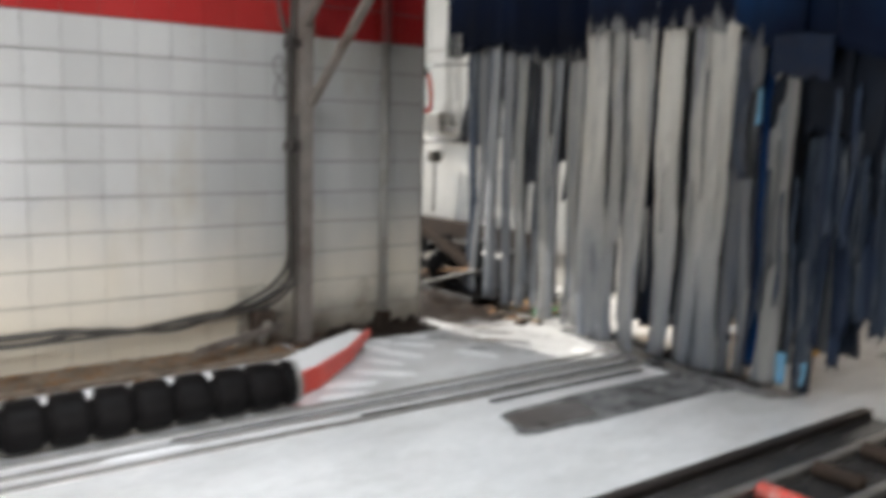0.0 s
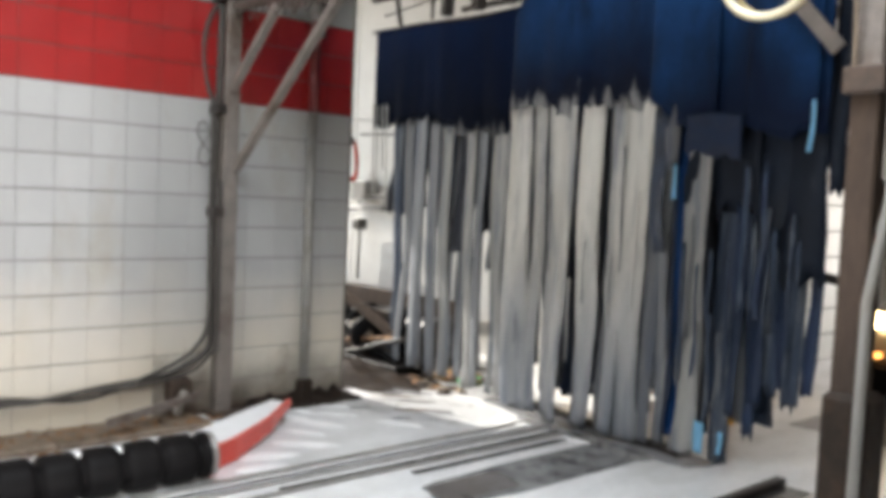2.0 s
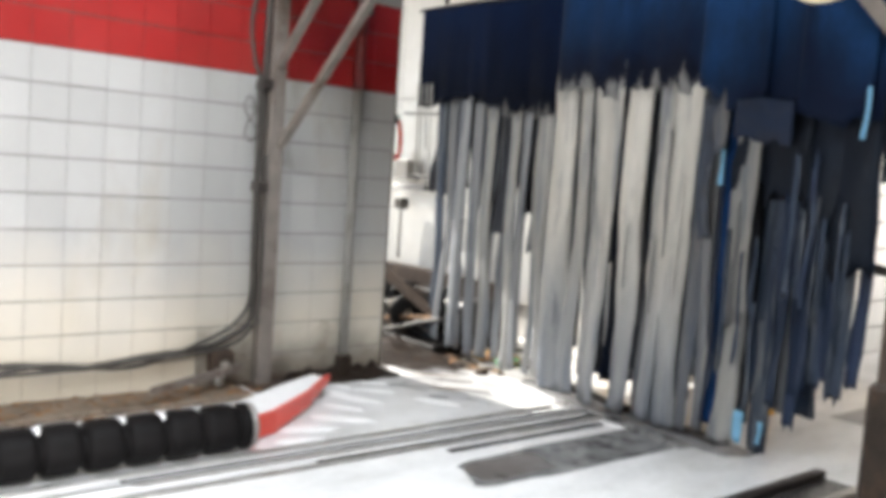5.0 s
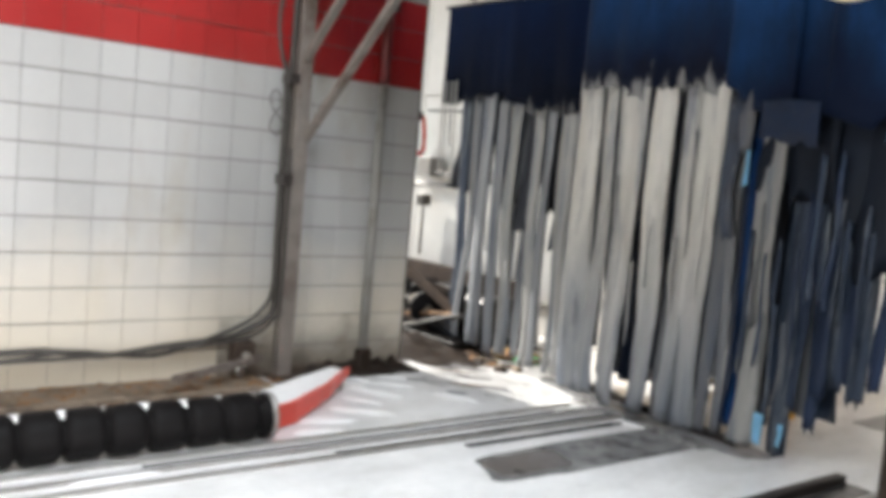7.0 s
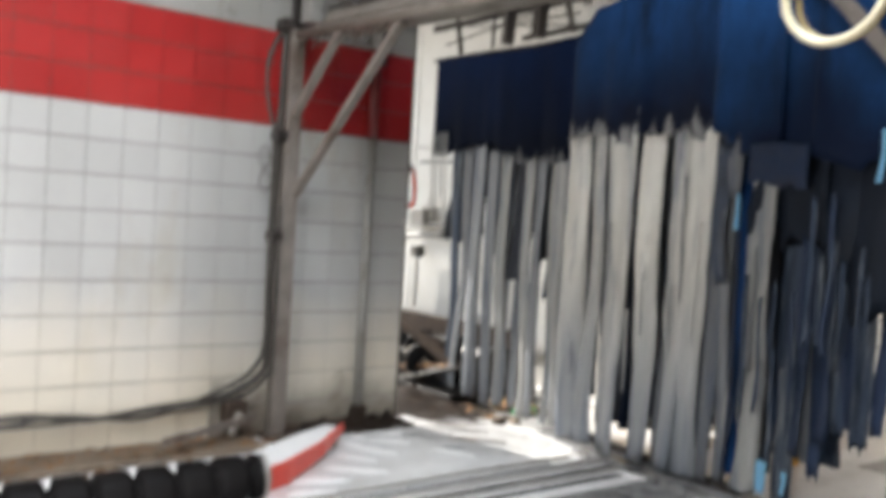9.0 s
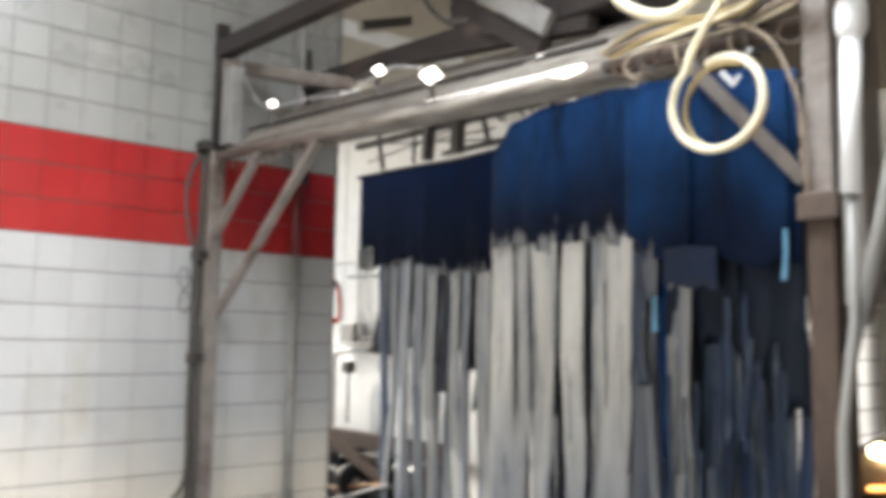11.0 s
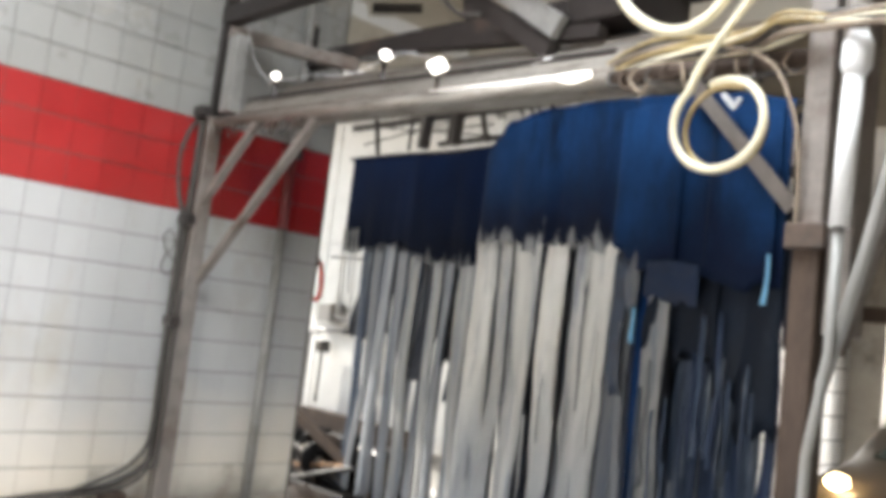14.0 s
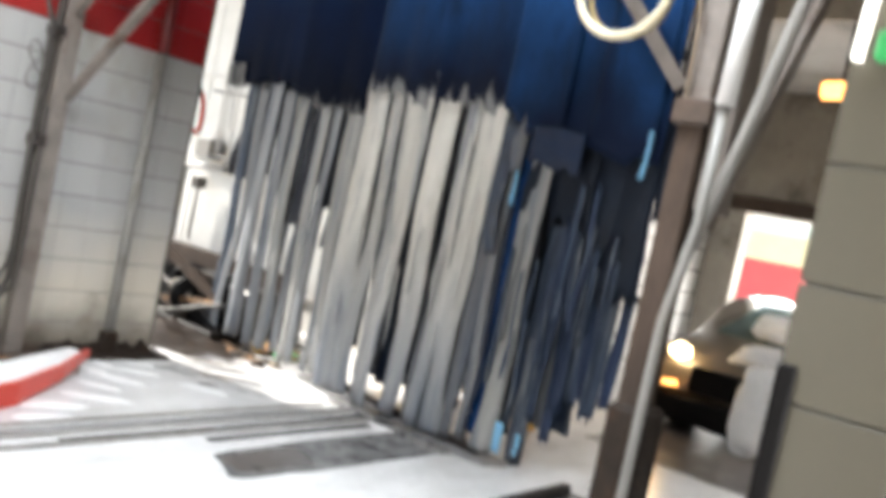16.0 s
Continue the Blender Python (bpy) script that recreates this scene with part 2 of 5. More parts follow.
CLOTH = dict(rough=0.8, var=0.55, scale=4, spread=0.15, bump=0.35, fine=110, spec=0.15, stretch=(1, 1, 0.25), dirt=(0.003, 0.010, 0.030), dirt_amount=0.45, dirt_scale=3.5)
M_VAL = mat("top_lit_blue_cloth", (0.008, 0.043, 0.134), **CLOTH)
M_VALFOAM = mat("foamy_blue_cloth", (0.008, 0.043, 0.134), **CLOTH)
M_FLAP = mat("slate_blue_flap", (0.003, 0.012, 0.038), 0.85, var=0.5, scale=8, dirt=(0.012, 0.024, 0.046), dirt_amount=0.3, dirt_scale=9, bump=0.4)
def blend_low(m, low_colour, z0, z1, wobble, scale, stretch=(1, 1, 1)):
    """Blends another colour in from below an uneven line."""
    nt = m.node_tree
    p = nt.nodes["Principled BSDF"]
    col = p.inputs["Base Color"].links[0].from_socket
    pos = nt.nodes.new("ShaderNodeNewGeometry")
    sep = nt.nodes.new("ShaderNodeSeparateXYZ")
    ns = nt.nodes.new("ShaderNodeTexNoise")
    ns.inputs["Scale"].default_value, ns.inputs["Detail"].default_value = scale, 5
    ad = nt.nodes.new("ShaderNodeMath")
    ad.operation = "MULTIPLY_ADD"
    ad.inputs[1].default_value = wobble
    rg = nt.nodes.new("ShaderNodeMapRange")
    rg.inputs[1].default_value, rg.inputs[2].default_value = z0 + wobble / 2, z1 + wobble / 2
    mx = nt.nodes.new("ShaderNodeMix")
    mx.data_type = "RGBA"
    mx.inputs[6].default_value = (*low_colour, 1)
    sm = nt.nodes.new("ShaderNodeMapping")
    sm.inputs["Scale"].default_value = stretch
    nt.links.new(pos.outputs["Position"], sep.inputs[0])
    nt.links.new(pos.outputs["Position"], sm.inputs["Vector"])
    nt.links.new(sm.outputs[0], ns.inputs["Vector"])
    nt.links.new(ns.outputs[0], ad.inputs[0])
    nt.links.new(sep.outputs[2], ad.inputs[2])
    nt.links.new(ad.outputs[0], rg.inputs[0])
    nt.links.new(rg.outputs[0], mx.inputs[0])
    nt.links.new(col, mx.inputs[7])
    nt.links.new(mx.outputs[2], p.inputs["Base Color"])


blend_low(M_TILE_DIRTY, (0.085, 0.06, 0.042), 0.02, 0.34, 0.34, 5.0)
# light from above on the cloth put into its colour, darker low down
blend_low(M_VAL, (0.0020, 0.007, 0.024), 1.95, 2.70, 0.7, 3.0)
blend_low(M_VALFOAM, (0.0014, 0.0045, 0.016), 2.18, 2.92, 0.5, 3.0)
blend_low(M_NAVY, (0.0012, 0.0030, 0.0095), 2.10, 2.75, 0.5, 3.0)
# lower cloth strips turn darker and bluer in streaks
blend_low(M_GREY, (0.17, 0.19, 0.225), -0.05, 1.30, 1.2, 2.0, (5, 5, 0.5))
# tongues of grey foam climbing the cloth above the strips
blend_low(M_NAVY, (0.12, 0.122, 0.125), 1.90, 1.99, 0.55, 2.4, (7, 7, 1.3))
blend_low(M_VALFOAM, (0.22, 0.225, 0.23), 2.03, 2.13, 0.75, 2.6, (6, 6, 1.6))
# warm light low on the wall, put into the tile colour as cream
blend_low(M_TILE, (0.66, 0.59, 0.48), 0.10, 1.0, 0.7, 2.2)


# ---- mesh helpers ----
def link_mesh(name, bm, material, parent=None, smooth=False):
    me = bpy.data.meshes.new(name)
    bm.to_mesh(me)
    bm.free()
    if smooth:
        for f in me.polygons:
            f.use_smooth = True
    for m in (material if isinstance(material, (list, tuple)) else [material]):
        me.materials.append(m)
    ob = new(name, me)
    ob.parent = parent
    return ob


def part(name, bm, material, parent, label="", smooth=False):
    ob = link_mesh(name, bm, material, parent, smooth)
    return tagged(ob, label) if label else ob


def thing(name, at, label, category, group="", kind=""):
    ob = new(name)
    ob.location = at
    ob.empty_display_size = 0.1
    bpy.context.view_layer.update()
    return tagged(ob, label, category, group, kind)


def into(bm, ob):
    """Moves world-built geometry into the thing's own space."""
    bmesh.ops.translate(bm, verts=bm.verts, vec=-ob.location)
    return bm


def box(x0, x1, y0, y1, z0, z1, bevel=0.004, bm=None):
    b = bmesh.new()
    bmesh.ops.create_cube(b, size=1.0)
    for v in b.verts:
        v.co = Vector(((x0 + x1) / 2 + v.co.x * (x1 - x0), (y0 + y1) / 2 + v.co.y * (y1 - y0), (z0 + z1) / 2 + v.co.z * (z1 - z0)))
    if bevel:
        bmesh.ops.bevel(b, geom=b.edges[:], offset=bevel, segments=1, affect="EDGES")
    if bm is None:
        return b
    me = bpy.data.meshes.new("tmp")
    b.to_mesh(me)
    b.free()
    bm.from_mesh(me)
    bpy.data.meshes.remove(me)
    return bm


def bar(a, b, w, h, bm=None, up=(0, 0, 1)):
    """A square section bar from a to b."""
    a, b = Vector(a), Vector(b)
    d = (b - a).normalized()
    s = d.cross(Vector(up))
    s = s.normalized() if s.length > 1e-4 else Vector((1, 0, 0))
    u = s.cross(d).normalized()
    bm = bm or bmesh.new()
    rings = []
    for p in (a, b):
        rings.append([bm.verts.new(p + s * (w / 2 * i) + u * (h / 2 * j)) for i, j in ((-1, -1), (1, -1), (1, 1), (-1, 1))])
    bm.faces.new(rings[0][::-1])
    bm.faces.new(rings[1])
    for k in range(4):
        bm.faces.new((rings[0][k], rings[0][(k + 1) % 4], rings[1][(k + 1) % 4], rings[1][k]))
    bmesh.ops.recalc_face_normals(bm, faces=bm.faces)
    return bm


def curve_points(pts, n=8):
    """Catmull-Rom through the points."""
    pts = [Vector(p) for p in pts]
    out = []
    for i in range(len(pts) - 1):
        p0, p1, p2, p3 = pts[max(i - 1, 0)], pts[i], pts[i + 1], pts[min(i + 2, len(pts) - 1)]
        for k in range(n):
            t = k / n
            out.append(0.5 * ((2 * p1) + (p2 - p0) * t + (2 * p0 - 5 * p1 + 4 * p2 - p3) * t * t + (3 * p1 - p0 - 3 * p2 + p3) * t ** 3))
    out.append(pts[-1])
    return out


def hose(pts, r, seg=10, bm=None, radii=None):
    """A round tube along points, capped."""
    bm = bm or bmesh.new()
    pts = [Vector(p) for p in pts]
    prev = None
    rings = []
    ref = Vector((0.13, 0.29, 0.95)).normalized()
    for i, p in enumerate(pts):
        d = (pts[min(i + 1, len(pts) - 1)] - pts[max(i - 1, 0)]).normalized()
        u = (ref - d * ref.dot(d))
        if u.length < 0.05:
            u = d.orthogonal()
        u.normalize()
        ref = u
        v = d.cross(u)
        rr = radii[i] if radii else r
        rings.append([bm.verts.new(p + (u * math.cos(2 * math.pi * k / seg) + v * math.sin(2 * math.pi * k / seg)) * rr) for k in range(seg)])
    for a, b in zip(rings, rings[1:]):
        for k in range(seg):
            bm.faces.new((a[k], a[(k + 1) % seg], b[(k + 1) % seg], b[k]))
    bm.faces.new(rings[0][::-1])
    bm.faces.new(rings[-1])
    bmesh.ops.recalc_face_normals(bm, faces=bm.faces)
    return bm


def sheet(corners, thick):
    """A flat plate with thickness below the given corners."""
    bm = bmesh.new()
    top = [bm.verts.new(c) for c in corners]
    f = bm.faces.new(top)
    f.normal_update()
    n = f.normal.copy()
    bot = [bm.verts.new(Vector(c) - n * thick) for c in corners]
    bm.faces.new(bot[::-1])
    k = len(top)
    for i in range(k):
        bm.faces.new((top[(i + 1) % k], top[i], bot[i], bot[(i + 1) % k]))
    bmesh.ops.recalc_face_normals(bm, faces=bm.faces)
    return bm


def structure(name, bm, material, label, category):
    return tagged(link_mesh(name, bm, material), label, category, kind="structure")

# ---- large structure ----
WALL_END = 2.62
TOP = 4.5
floor = structure("floor", box(-9, 12, -9, 16, -0.2, 0, 0), M_FLOOR, "pale wet concrete wash bay floor with soap foam", "floor")
wall_left = structure("wall_left", box(-0.12, -0.008, -3.5, WALL_END, 0, TOP, 0), M_GROUT, "white tiled wall with a red tile band", "wall")
# gaps in the roof, out of view, hold the added overhead lamps
roof = bmesh.new()
box(-0.12, 1.8, -3.6, 6.2, TOP, TOP + 0.15, 0, roof)
box(4.4, 9.0, -3.6, 4.5, TOP, TOP + 0.15, 0, roof)
box(4.4, 5.0, 4.5, 5.7, TOP, TOP + 0.15, 0, roof)
box(7.0, 9.0, 4.5, 5.7, TOP, TOP + 0.15, 0, roof)
box(4.4, 9.0, 5.7, 6.2, TOP, TOP + 0.15, 0, roof)
box(1.8, 4.4, -3.6, -1.6, TOP, TOP + 0.15, 0, roof)
box(1.8, 4.4, 1.2, 6.2, TOP, TOP + 0.15, 0, roof)
structure("ceiling", roof, M_CEIL, "grimy grey ceiling with gaps for the added overhead lamps", "ceiling")
wall_far = bmesh.new()
box(-6.0, 1.2, 4.66, 4.8, 0, TOP, 0, wall_far)
structure("wall_alcove", wall_far, M_WHITE, "white painted sunlit wall beyond the bay", "wall")
bulk = bmesh.new()
box(-5.9, 9.0, 3.95, 4.10, 3.60, 5.3, 0, bulk)
box(-0.30, -0.125, WALL_END, 3.95, 3.40, TOP, 0, bulk)
structure("wall_bulkhead", bulk, M_BEIGE, "beige upper wall above the curtains", "wall")
structure("wall_lintel", box(1.2, 9.0, 6.2, 6.3, 3.5, TOP, 0), M_BEIGE, "grimy painted wall over the passage", "wall")
# added roof, sized to keep the sun off the upper curtain strips
structure("alcove_sun_block", box(-4.0, -0.12, -3.0, 4.66, 3.72, 3.85, 0), M_WHITE, "white roof added over the side opening to block sun", "ceiling")
exit_wall = bmesh.new()
box(1.2, 1.58, 9.0, 9.25, 0, TOP, 0, exit_wall)
box(3.2, 9.0, 9.0, 9.25, 0, TOP, 0, exit_wall)
box(1.58, 3.2, 9.0, 9.25, 2.08, TOP, 0, exit_wall)
structure("wall_exit", exit_wall, M_DULL, "grimy brown-grey end wall with an open doorway", "wall")
tagged(thing("door_beam", (2.2, 8.95, 2.2), "dark steel beam over the exit doorway", "beam"), kind="structure")
part("beam", into(box(1.2, 3.6, 8.93, 8.997, 2.10, 2.27, 0.006), bpy.data.objects["door_beam"]), M_BROWN, bpy.data.objects["door_beam"])
part("flange", into(box(1.2, 3.6, 8.90, 8.929, 2.10, 2.125, 0.003), bpy.data.objects["door_beam"]), M_BROWN, bpy.data.objects["door_beam"])
structure("ceiling_exit", box(1.2, 9.0, 6.304, 9.0, 3.5, 3.65, 0), M_CEIL, "low grey ceiling before the exit", "ceiling")
structure("floor_passage", box(2.3, 9.0, 4.75, 9.0, 0.0005, 0.004, 0), M_DARKWET, "dark dirty wet passage floor", "floor")
wall_passage = structure("wall_passage", box(1.0, 1.19, 4.8, 9.25, 0, TOP, 0), M_GROUT, "white block side wall of the passage", "wall")
# unseen wall; its gap only holds the added side lamp
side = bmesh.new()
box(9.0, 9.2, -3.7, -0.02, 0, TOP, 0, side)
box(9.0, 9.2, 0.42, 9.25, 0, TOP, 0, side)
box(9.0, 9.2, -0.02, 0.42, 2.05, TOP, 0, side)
structure("wall_right", side, M_BEIGE, "plain beige unseen side wall with a gap for the added lamp", "wall")
back = bmesh.new()
box(-0.12, 9.0, -3.7, -3.5, 2.6, TOP, 0, back)
box(3.8, 9.0, -3.7, -3.5, 0, 2.6, 0, back)
structure("wall_back", back, M_BEIGE, "plain wall round the entrance opening", "wall")


# ---- arch of the wash machine ----
def arch():
    a = thing("wash_arch", (0.05, 1.66, 0), "grey rusty steel wash arch with braces and top frame", "wash arch")
    y, y2 = 1.66, 2.30
    part("post", into(box(0.003, 0.10, y - 0.08, y + 0.02, 0, 2.62, 0.006), a), M_RUST, a, "rust-streaked grey post")
    # right post: darker below z 1.84, darkest at its foot
    part("post", into(box(3.93, 4.015, y - 0.05, y + 0.05, 0, 1.838, 0.006), a), M_BROWN, a, "dark rust-brown post")
    part("post_extension", into(box(3.93, 4.015, y - 0.05, y + 0.05, 1.842, 3.5, 0.006), a), M_RUST, a, "greyer upper post")
    part("channel", into(box(4.02, 4.095, y - 0.02, y + 0.10, 1.55, 3.5, 0.006), a), M_RUST, a, "taupe steel channel")
    part("sleeve", into(box(3.912, 4.05, y - 0.075, y + 0.09, 0.026, 0.92, 0.02), a), M_MUD, a, "dark sleeve round the post foot")
    part("upper_post", into(box(-0.02, 0.05, y - 0.04, y + 0.04, 2.62, 3.48, 0.004), a), M_DARK, a)
    part("upper_post", into(box(0.0, 0.06, y2 - 0.03, y2 + 0.03, 2.5, 3.46, 0.004), a), M_DARK, a)
    part("lower_beam", into(hose([(-0.02, y - 0.03, 2.59), (3.16, y - 0.006, 2.4516)], 0.032, 16), a), M_STAIN, a, "shiny stainless beam", True)
    part("beam_end", into(hose([(3.161, y - 0.006, 2.4515), (4.0, y, 2.415)], 0.032, 16), a), M_BROWN, a, "rusty brown end of the beam", True)
    rc = random.Random(77)
    for i in range(12):
        x = 3.18 + 0.062 * i + rc.uniform(-0.015, 0.015)
        z = 2.452 - 0.0434 * (x - 3.16)
        d = rc.uniform(0.03, 0.085)
        cord = curve_points([(x, y - 0.035, z + 0.02), (x + rc.uniform(-0.02, 0.02), y - 0.05, z - 0.03), (x + rc.uniform(0.0, 0.05), y - 0.045, z - d), (x + rc.uniform(0.02, 0.09), y - 0.03, z - 0.025)], 4)
        part("cord", into(hose(cord, rc.uniform(0.004, 0.008), 6), a), (M_CABLE, M_BROWN, M_KERB)[i % 3], a, "", True)
    for i in range(9):
        x = 0.15 + 0.11 * i + rc.uniform(-0.03, 0.03)
        cord = curve_points([(x, y - 0.04, 2.56 - 0.043 * x), (x + 0.03, y - 0.05, 2.51 - 0.043 * x - rc.uniform(0.0, 0.04)), (x + rc.uniform(0.05, 0.10), y - 0.035, 2.55 - 0.043 * x)], 4)
        part("cord", into(hose(cord, rc.uniform(0.004, 0.008), 6), a), (M_BROWN, M_CABLE)[i % 2], a, "", True)
    part("upper_beam", into(bar((-0.05, y, 3.31), (4.0, y + 0.05, 3.24), 0.09, 0.11), a), M_DARK, a)
    part("rear_beam", into(bar((0.0, y2, 3.20), (4.0, y2 + 0.05, 3.06), 0.10, 0.10), a), M_DARK, a)
    part("strut", into(bar((1.67, y2, 3.2), (1.66, y2, 3.6), 0.10, 0.10), a), M_DARK, a)
    part("cross_tie", into(bar((0.05, y, 3.20), (0.62, y2, 3.08), 0.07, 0.08), a), M_RUST, a)
    part("brace", into(bar((0.10, y, 1.57), (1.20, y, 2.507), 0.045, 0.045), a), M_RUST, a)
    part("brace", into(bar((0.06, y - 0.03, 2.04), (0.61, y - 0.03, 2.525), 0.045, 0.045), a), M_RUST, a)
    part("brace", into(bar((4.06, y, 1.50), (4.45, y - 0.10, 2.75), 0.04, 0.04), a), M_RUST, a)
    part("gusset", into(box(0.14, 0.27, y - 0.05, y + 0.03, 2.64, 3.14, 0.004), a), M_STEEL, a, "pale steel side plate")
    for z in (1.30, 1.94, 2.64):
        part("bracket", into(box(0.003, 0.12, y - 0.145, y - 0.081, z - 0.03, z + 0.03, 0.003), a), M_DARK, a)
    part("foot_plate", into(box(-0.05, 0.2, y - 0.13, y + 0.13, 0, 0.025, 0.003), a), M_BROWN, a)
    part("foot_plate", into(box(3.9, 4.15, y - 0.13, y + 0.16, 0, 0.025, 0.003), a), M_BROWN, a)
    return a


arch()


def light_tray():
    a = thing("light_tray", (2.0, 1.72, 2.62), "long stainless tray with a glowing highlight line under the arch", "light")
    bm = bmesh.new()
    prof = [(-0.04, 0.0), (-0.05, 0.06), (0.0, 0.15), (0.10, 0.22), (0.15, 0.23), (0.40, 0.40), (0.42, 0.12), (0.12, 0.0)]
    rings = []
    for x in np.linspace(0.3, 3.15, 9):
        rings.append([bm.verts.new((x, 1.72 + 0.01 * x + dy, 2.585 - 0.045 * x + dz)) for dy, dz in prof])
    for p, q in zip(rings, rings[1:]):
        for k in range(len(prof)):
            bm.faces.new((p[k], p[(k + 1) % 8], q[(k + 1) % 8], q[k]))
    bm.faces.new(rings[0])
    bm.faces.new(rings[-1])
    bmesh.ops.recalc_face_normals(bm, faces=bm.faces)
    part("tray", into(bm, a), M_STAIN, a)
    # glowing line stands for the bright highlight along the beam
    tube = part("tube", into(hose([(2.2, 1.585, 2.51), (2.6, 1.585, 2.490), (3.0, 1.585, 2.468)], 0.007, 10, None, [0.001, 0.002, 0.0035]), a), M_GLOW, a, "glowing line for the beam's highlight", True)
    part("end_cap", into(hose([(2.95, 1.585, 2.466), (3.02, 1.585, 2.455), (3.11, 1.585, 2.458)], 0.02, 12, None, [0.004, 0.016, 0.008]), a), M_LAMP, tube, "", True)
    for x, w, h in ((2.75, 0.13, 0.006), (2.36, 0.09, 0.004)):
        part("foam_streak", into(hose([(x - w, 1.752, 2.735 - 0.045 * x), (x, 1.738, 2.745 - 0.045 * x), (x + w, 1.748, 2.738 - 0.045 * x)], h, 8, None, [h * 0.3, h, h * 0.4]), a), M_FOAM, a, "streak of white foam", True)
    part("seam", into(bar((0.32, 1.715, 2.735), (3.1, 1.745, 2.605), 0.012, 0.016), a), M_DARK, a)
    for dy, dz, w in ((-0.052, 0.062, 0.018), (0.045, 0.185, 0.014), (0.13, 0.222, 0.022), (0.26, 0.308, 0.014)):
        part("rib", into(bar((0.32, 1.723 + dy, 2.571 + dz), (3.12, 1.751 + dy, 2.445 + dz), w, 0.012), a), M_RUST, a, "raised grimy rib of the tray")
    return a


light_tray()


def spot(x, y, z, yaw, size):
    a = thing("spot_lamp", (x, y, z), "small bright white lamp clipped to the steel tray", "lamp", "lamps on the arch")
    housing = part("housing", hose([(0, 0.05, 0), (0, 0.02, 0), (0, -0.02, 0)], size, 14, None, [size * 0.3, size * 0.6, size * 0.85]), M_STAIN, a, "", True)
    part("lens", hose([(0, -0.021, 0), (0, -0.030, 0)], size, 4, None, [size * 1.0, size * 0.85]), M_LAMP, housing, "glowing white lens", True)
    part("clip", bar((0, 0.02, 0), (0, 0.06, -0.09), 0.02, 0.01), M_DARK, a)
    a.rotation_euler = (radians(-25), 0, radians(yaw))
    return a


spot(0.81, 1.60, 2.765, 55, 0.028)
spot(1.815, 1.60, 2.73, 60, 0.033)
spot(2.22, 1.60, 2.615, 38, 0.052)


def lamp_lead():
    pts = curve_points([(0.36, 1.62, 3.16), (0.46, 1.62, 2.98), (0.57, 1.62, 2.86), (0.72, 1.62, 2.77), (0.95, 1.62, 2.755), (1.15, 1.62, 2.745), (1.5, 1.62, 2.70), (1.8, 1.62, 2.735), (1.92, 1.62, 2.745), (2.08, 1.62, 2.705), (2.18, 1.62, 2.66)], 6)
    return tagged(link_mesh("lamp_lead", hose(pts, 0.0024, 8), M_PLATE, None, True), "thin pale lead strung between the small lamps", "cable")


lamp_lead()


def motor_box():
    a = thing("motor_housing", (2.75, 2.1, 3.05), "dark box housing with a pale side on the arch", "machine housing")
    part("body", into(box(2.64, 3.0, 1.95, 2.40, 2.86, 3.22, 0.01), a), M_DARK, a)
    part("channel", into(bar((2.18, 1.90, 3.16), (2.66, 1.90, 2.83), 0.05, 0.11), a), M_STEEL, a, "pale scuffed slanting channel")
    part("frame", into(bar((2.02, 1.93, 3.12), (2.60, 1.93, 2.74), 0.06, 0.09), a), M_DARK, a)
    part("foot", into(bar((1.55, 1.97, 2.95), (2.85, 1.97, 2.80), 0.07, 0.06), a), M_DARK, a)
    part("cable_gland", into(hose(curve_points([(2.16, 1.88, 2.98), (2.0, 1.86, 3.02), (1.85, 1.84, 3.2), (1.8, 1.82, 3.5)], 5), 0.015), a), M_CABLE, a, "", True)
    return a


motor_box()
vent = thing("wall_vent", (-0.12, 3.12, 3.92), "dark slotted vent in the beige upper wall", "vent")
vent_frame = part("frame", into(bar((-0.118, 2.84, 3.825), (-0.118, 3.40, 4.015), 0.014, 0.13), vent), M_BEIGE, vent)
for k in range(2):
    part("slat", into(bar((-0.104, 2.88, 3.815 + 0.04 * k), (-0.104, 3.36, 3.98 + 0.04 * k), 0.012, 0.034), vent), M_DARK, vent_frame)


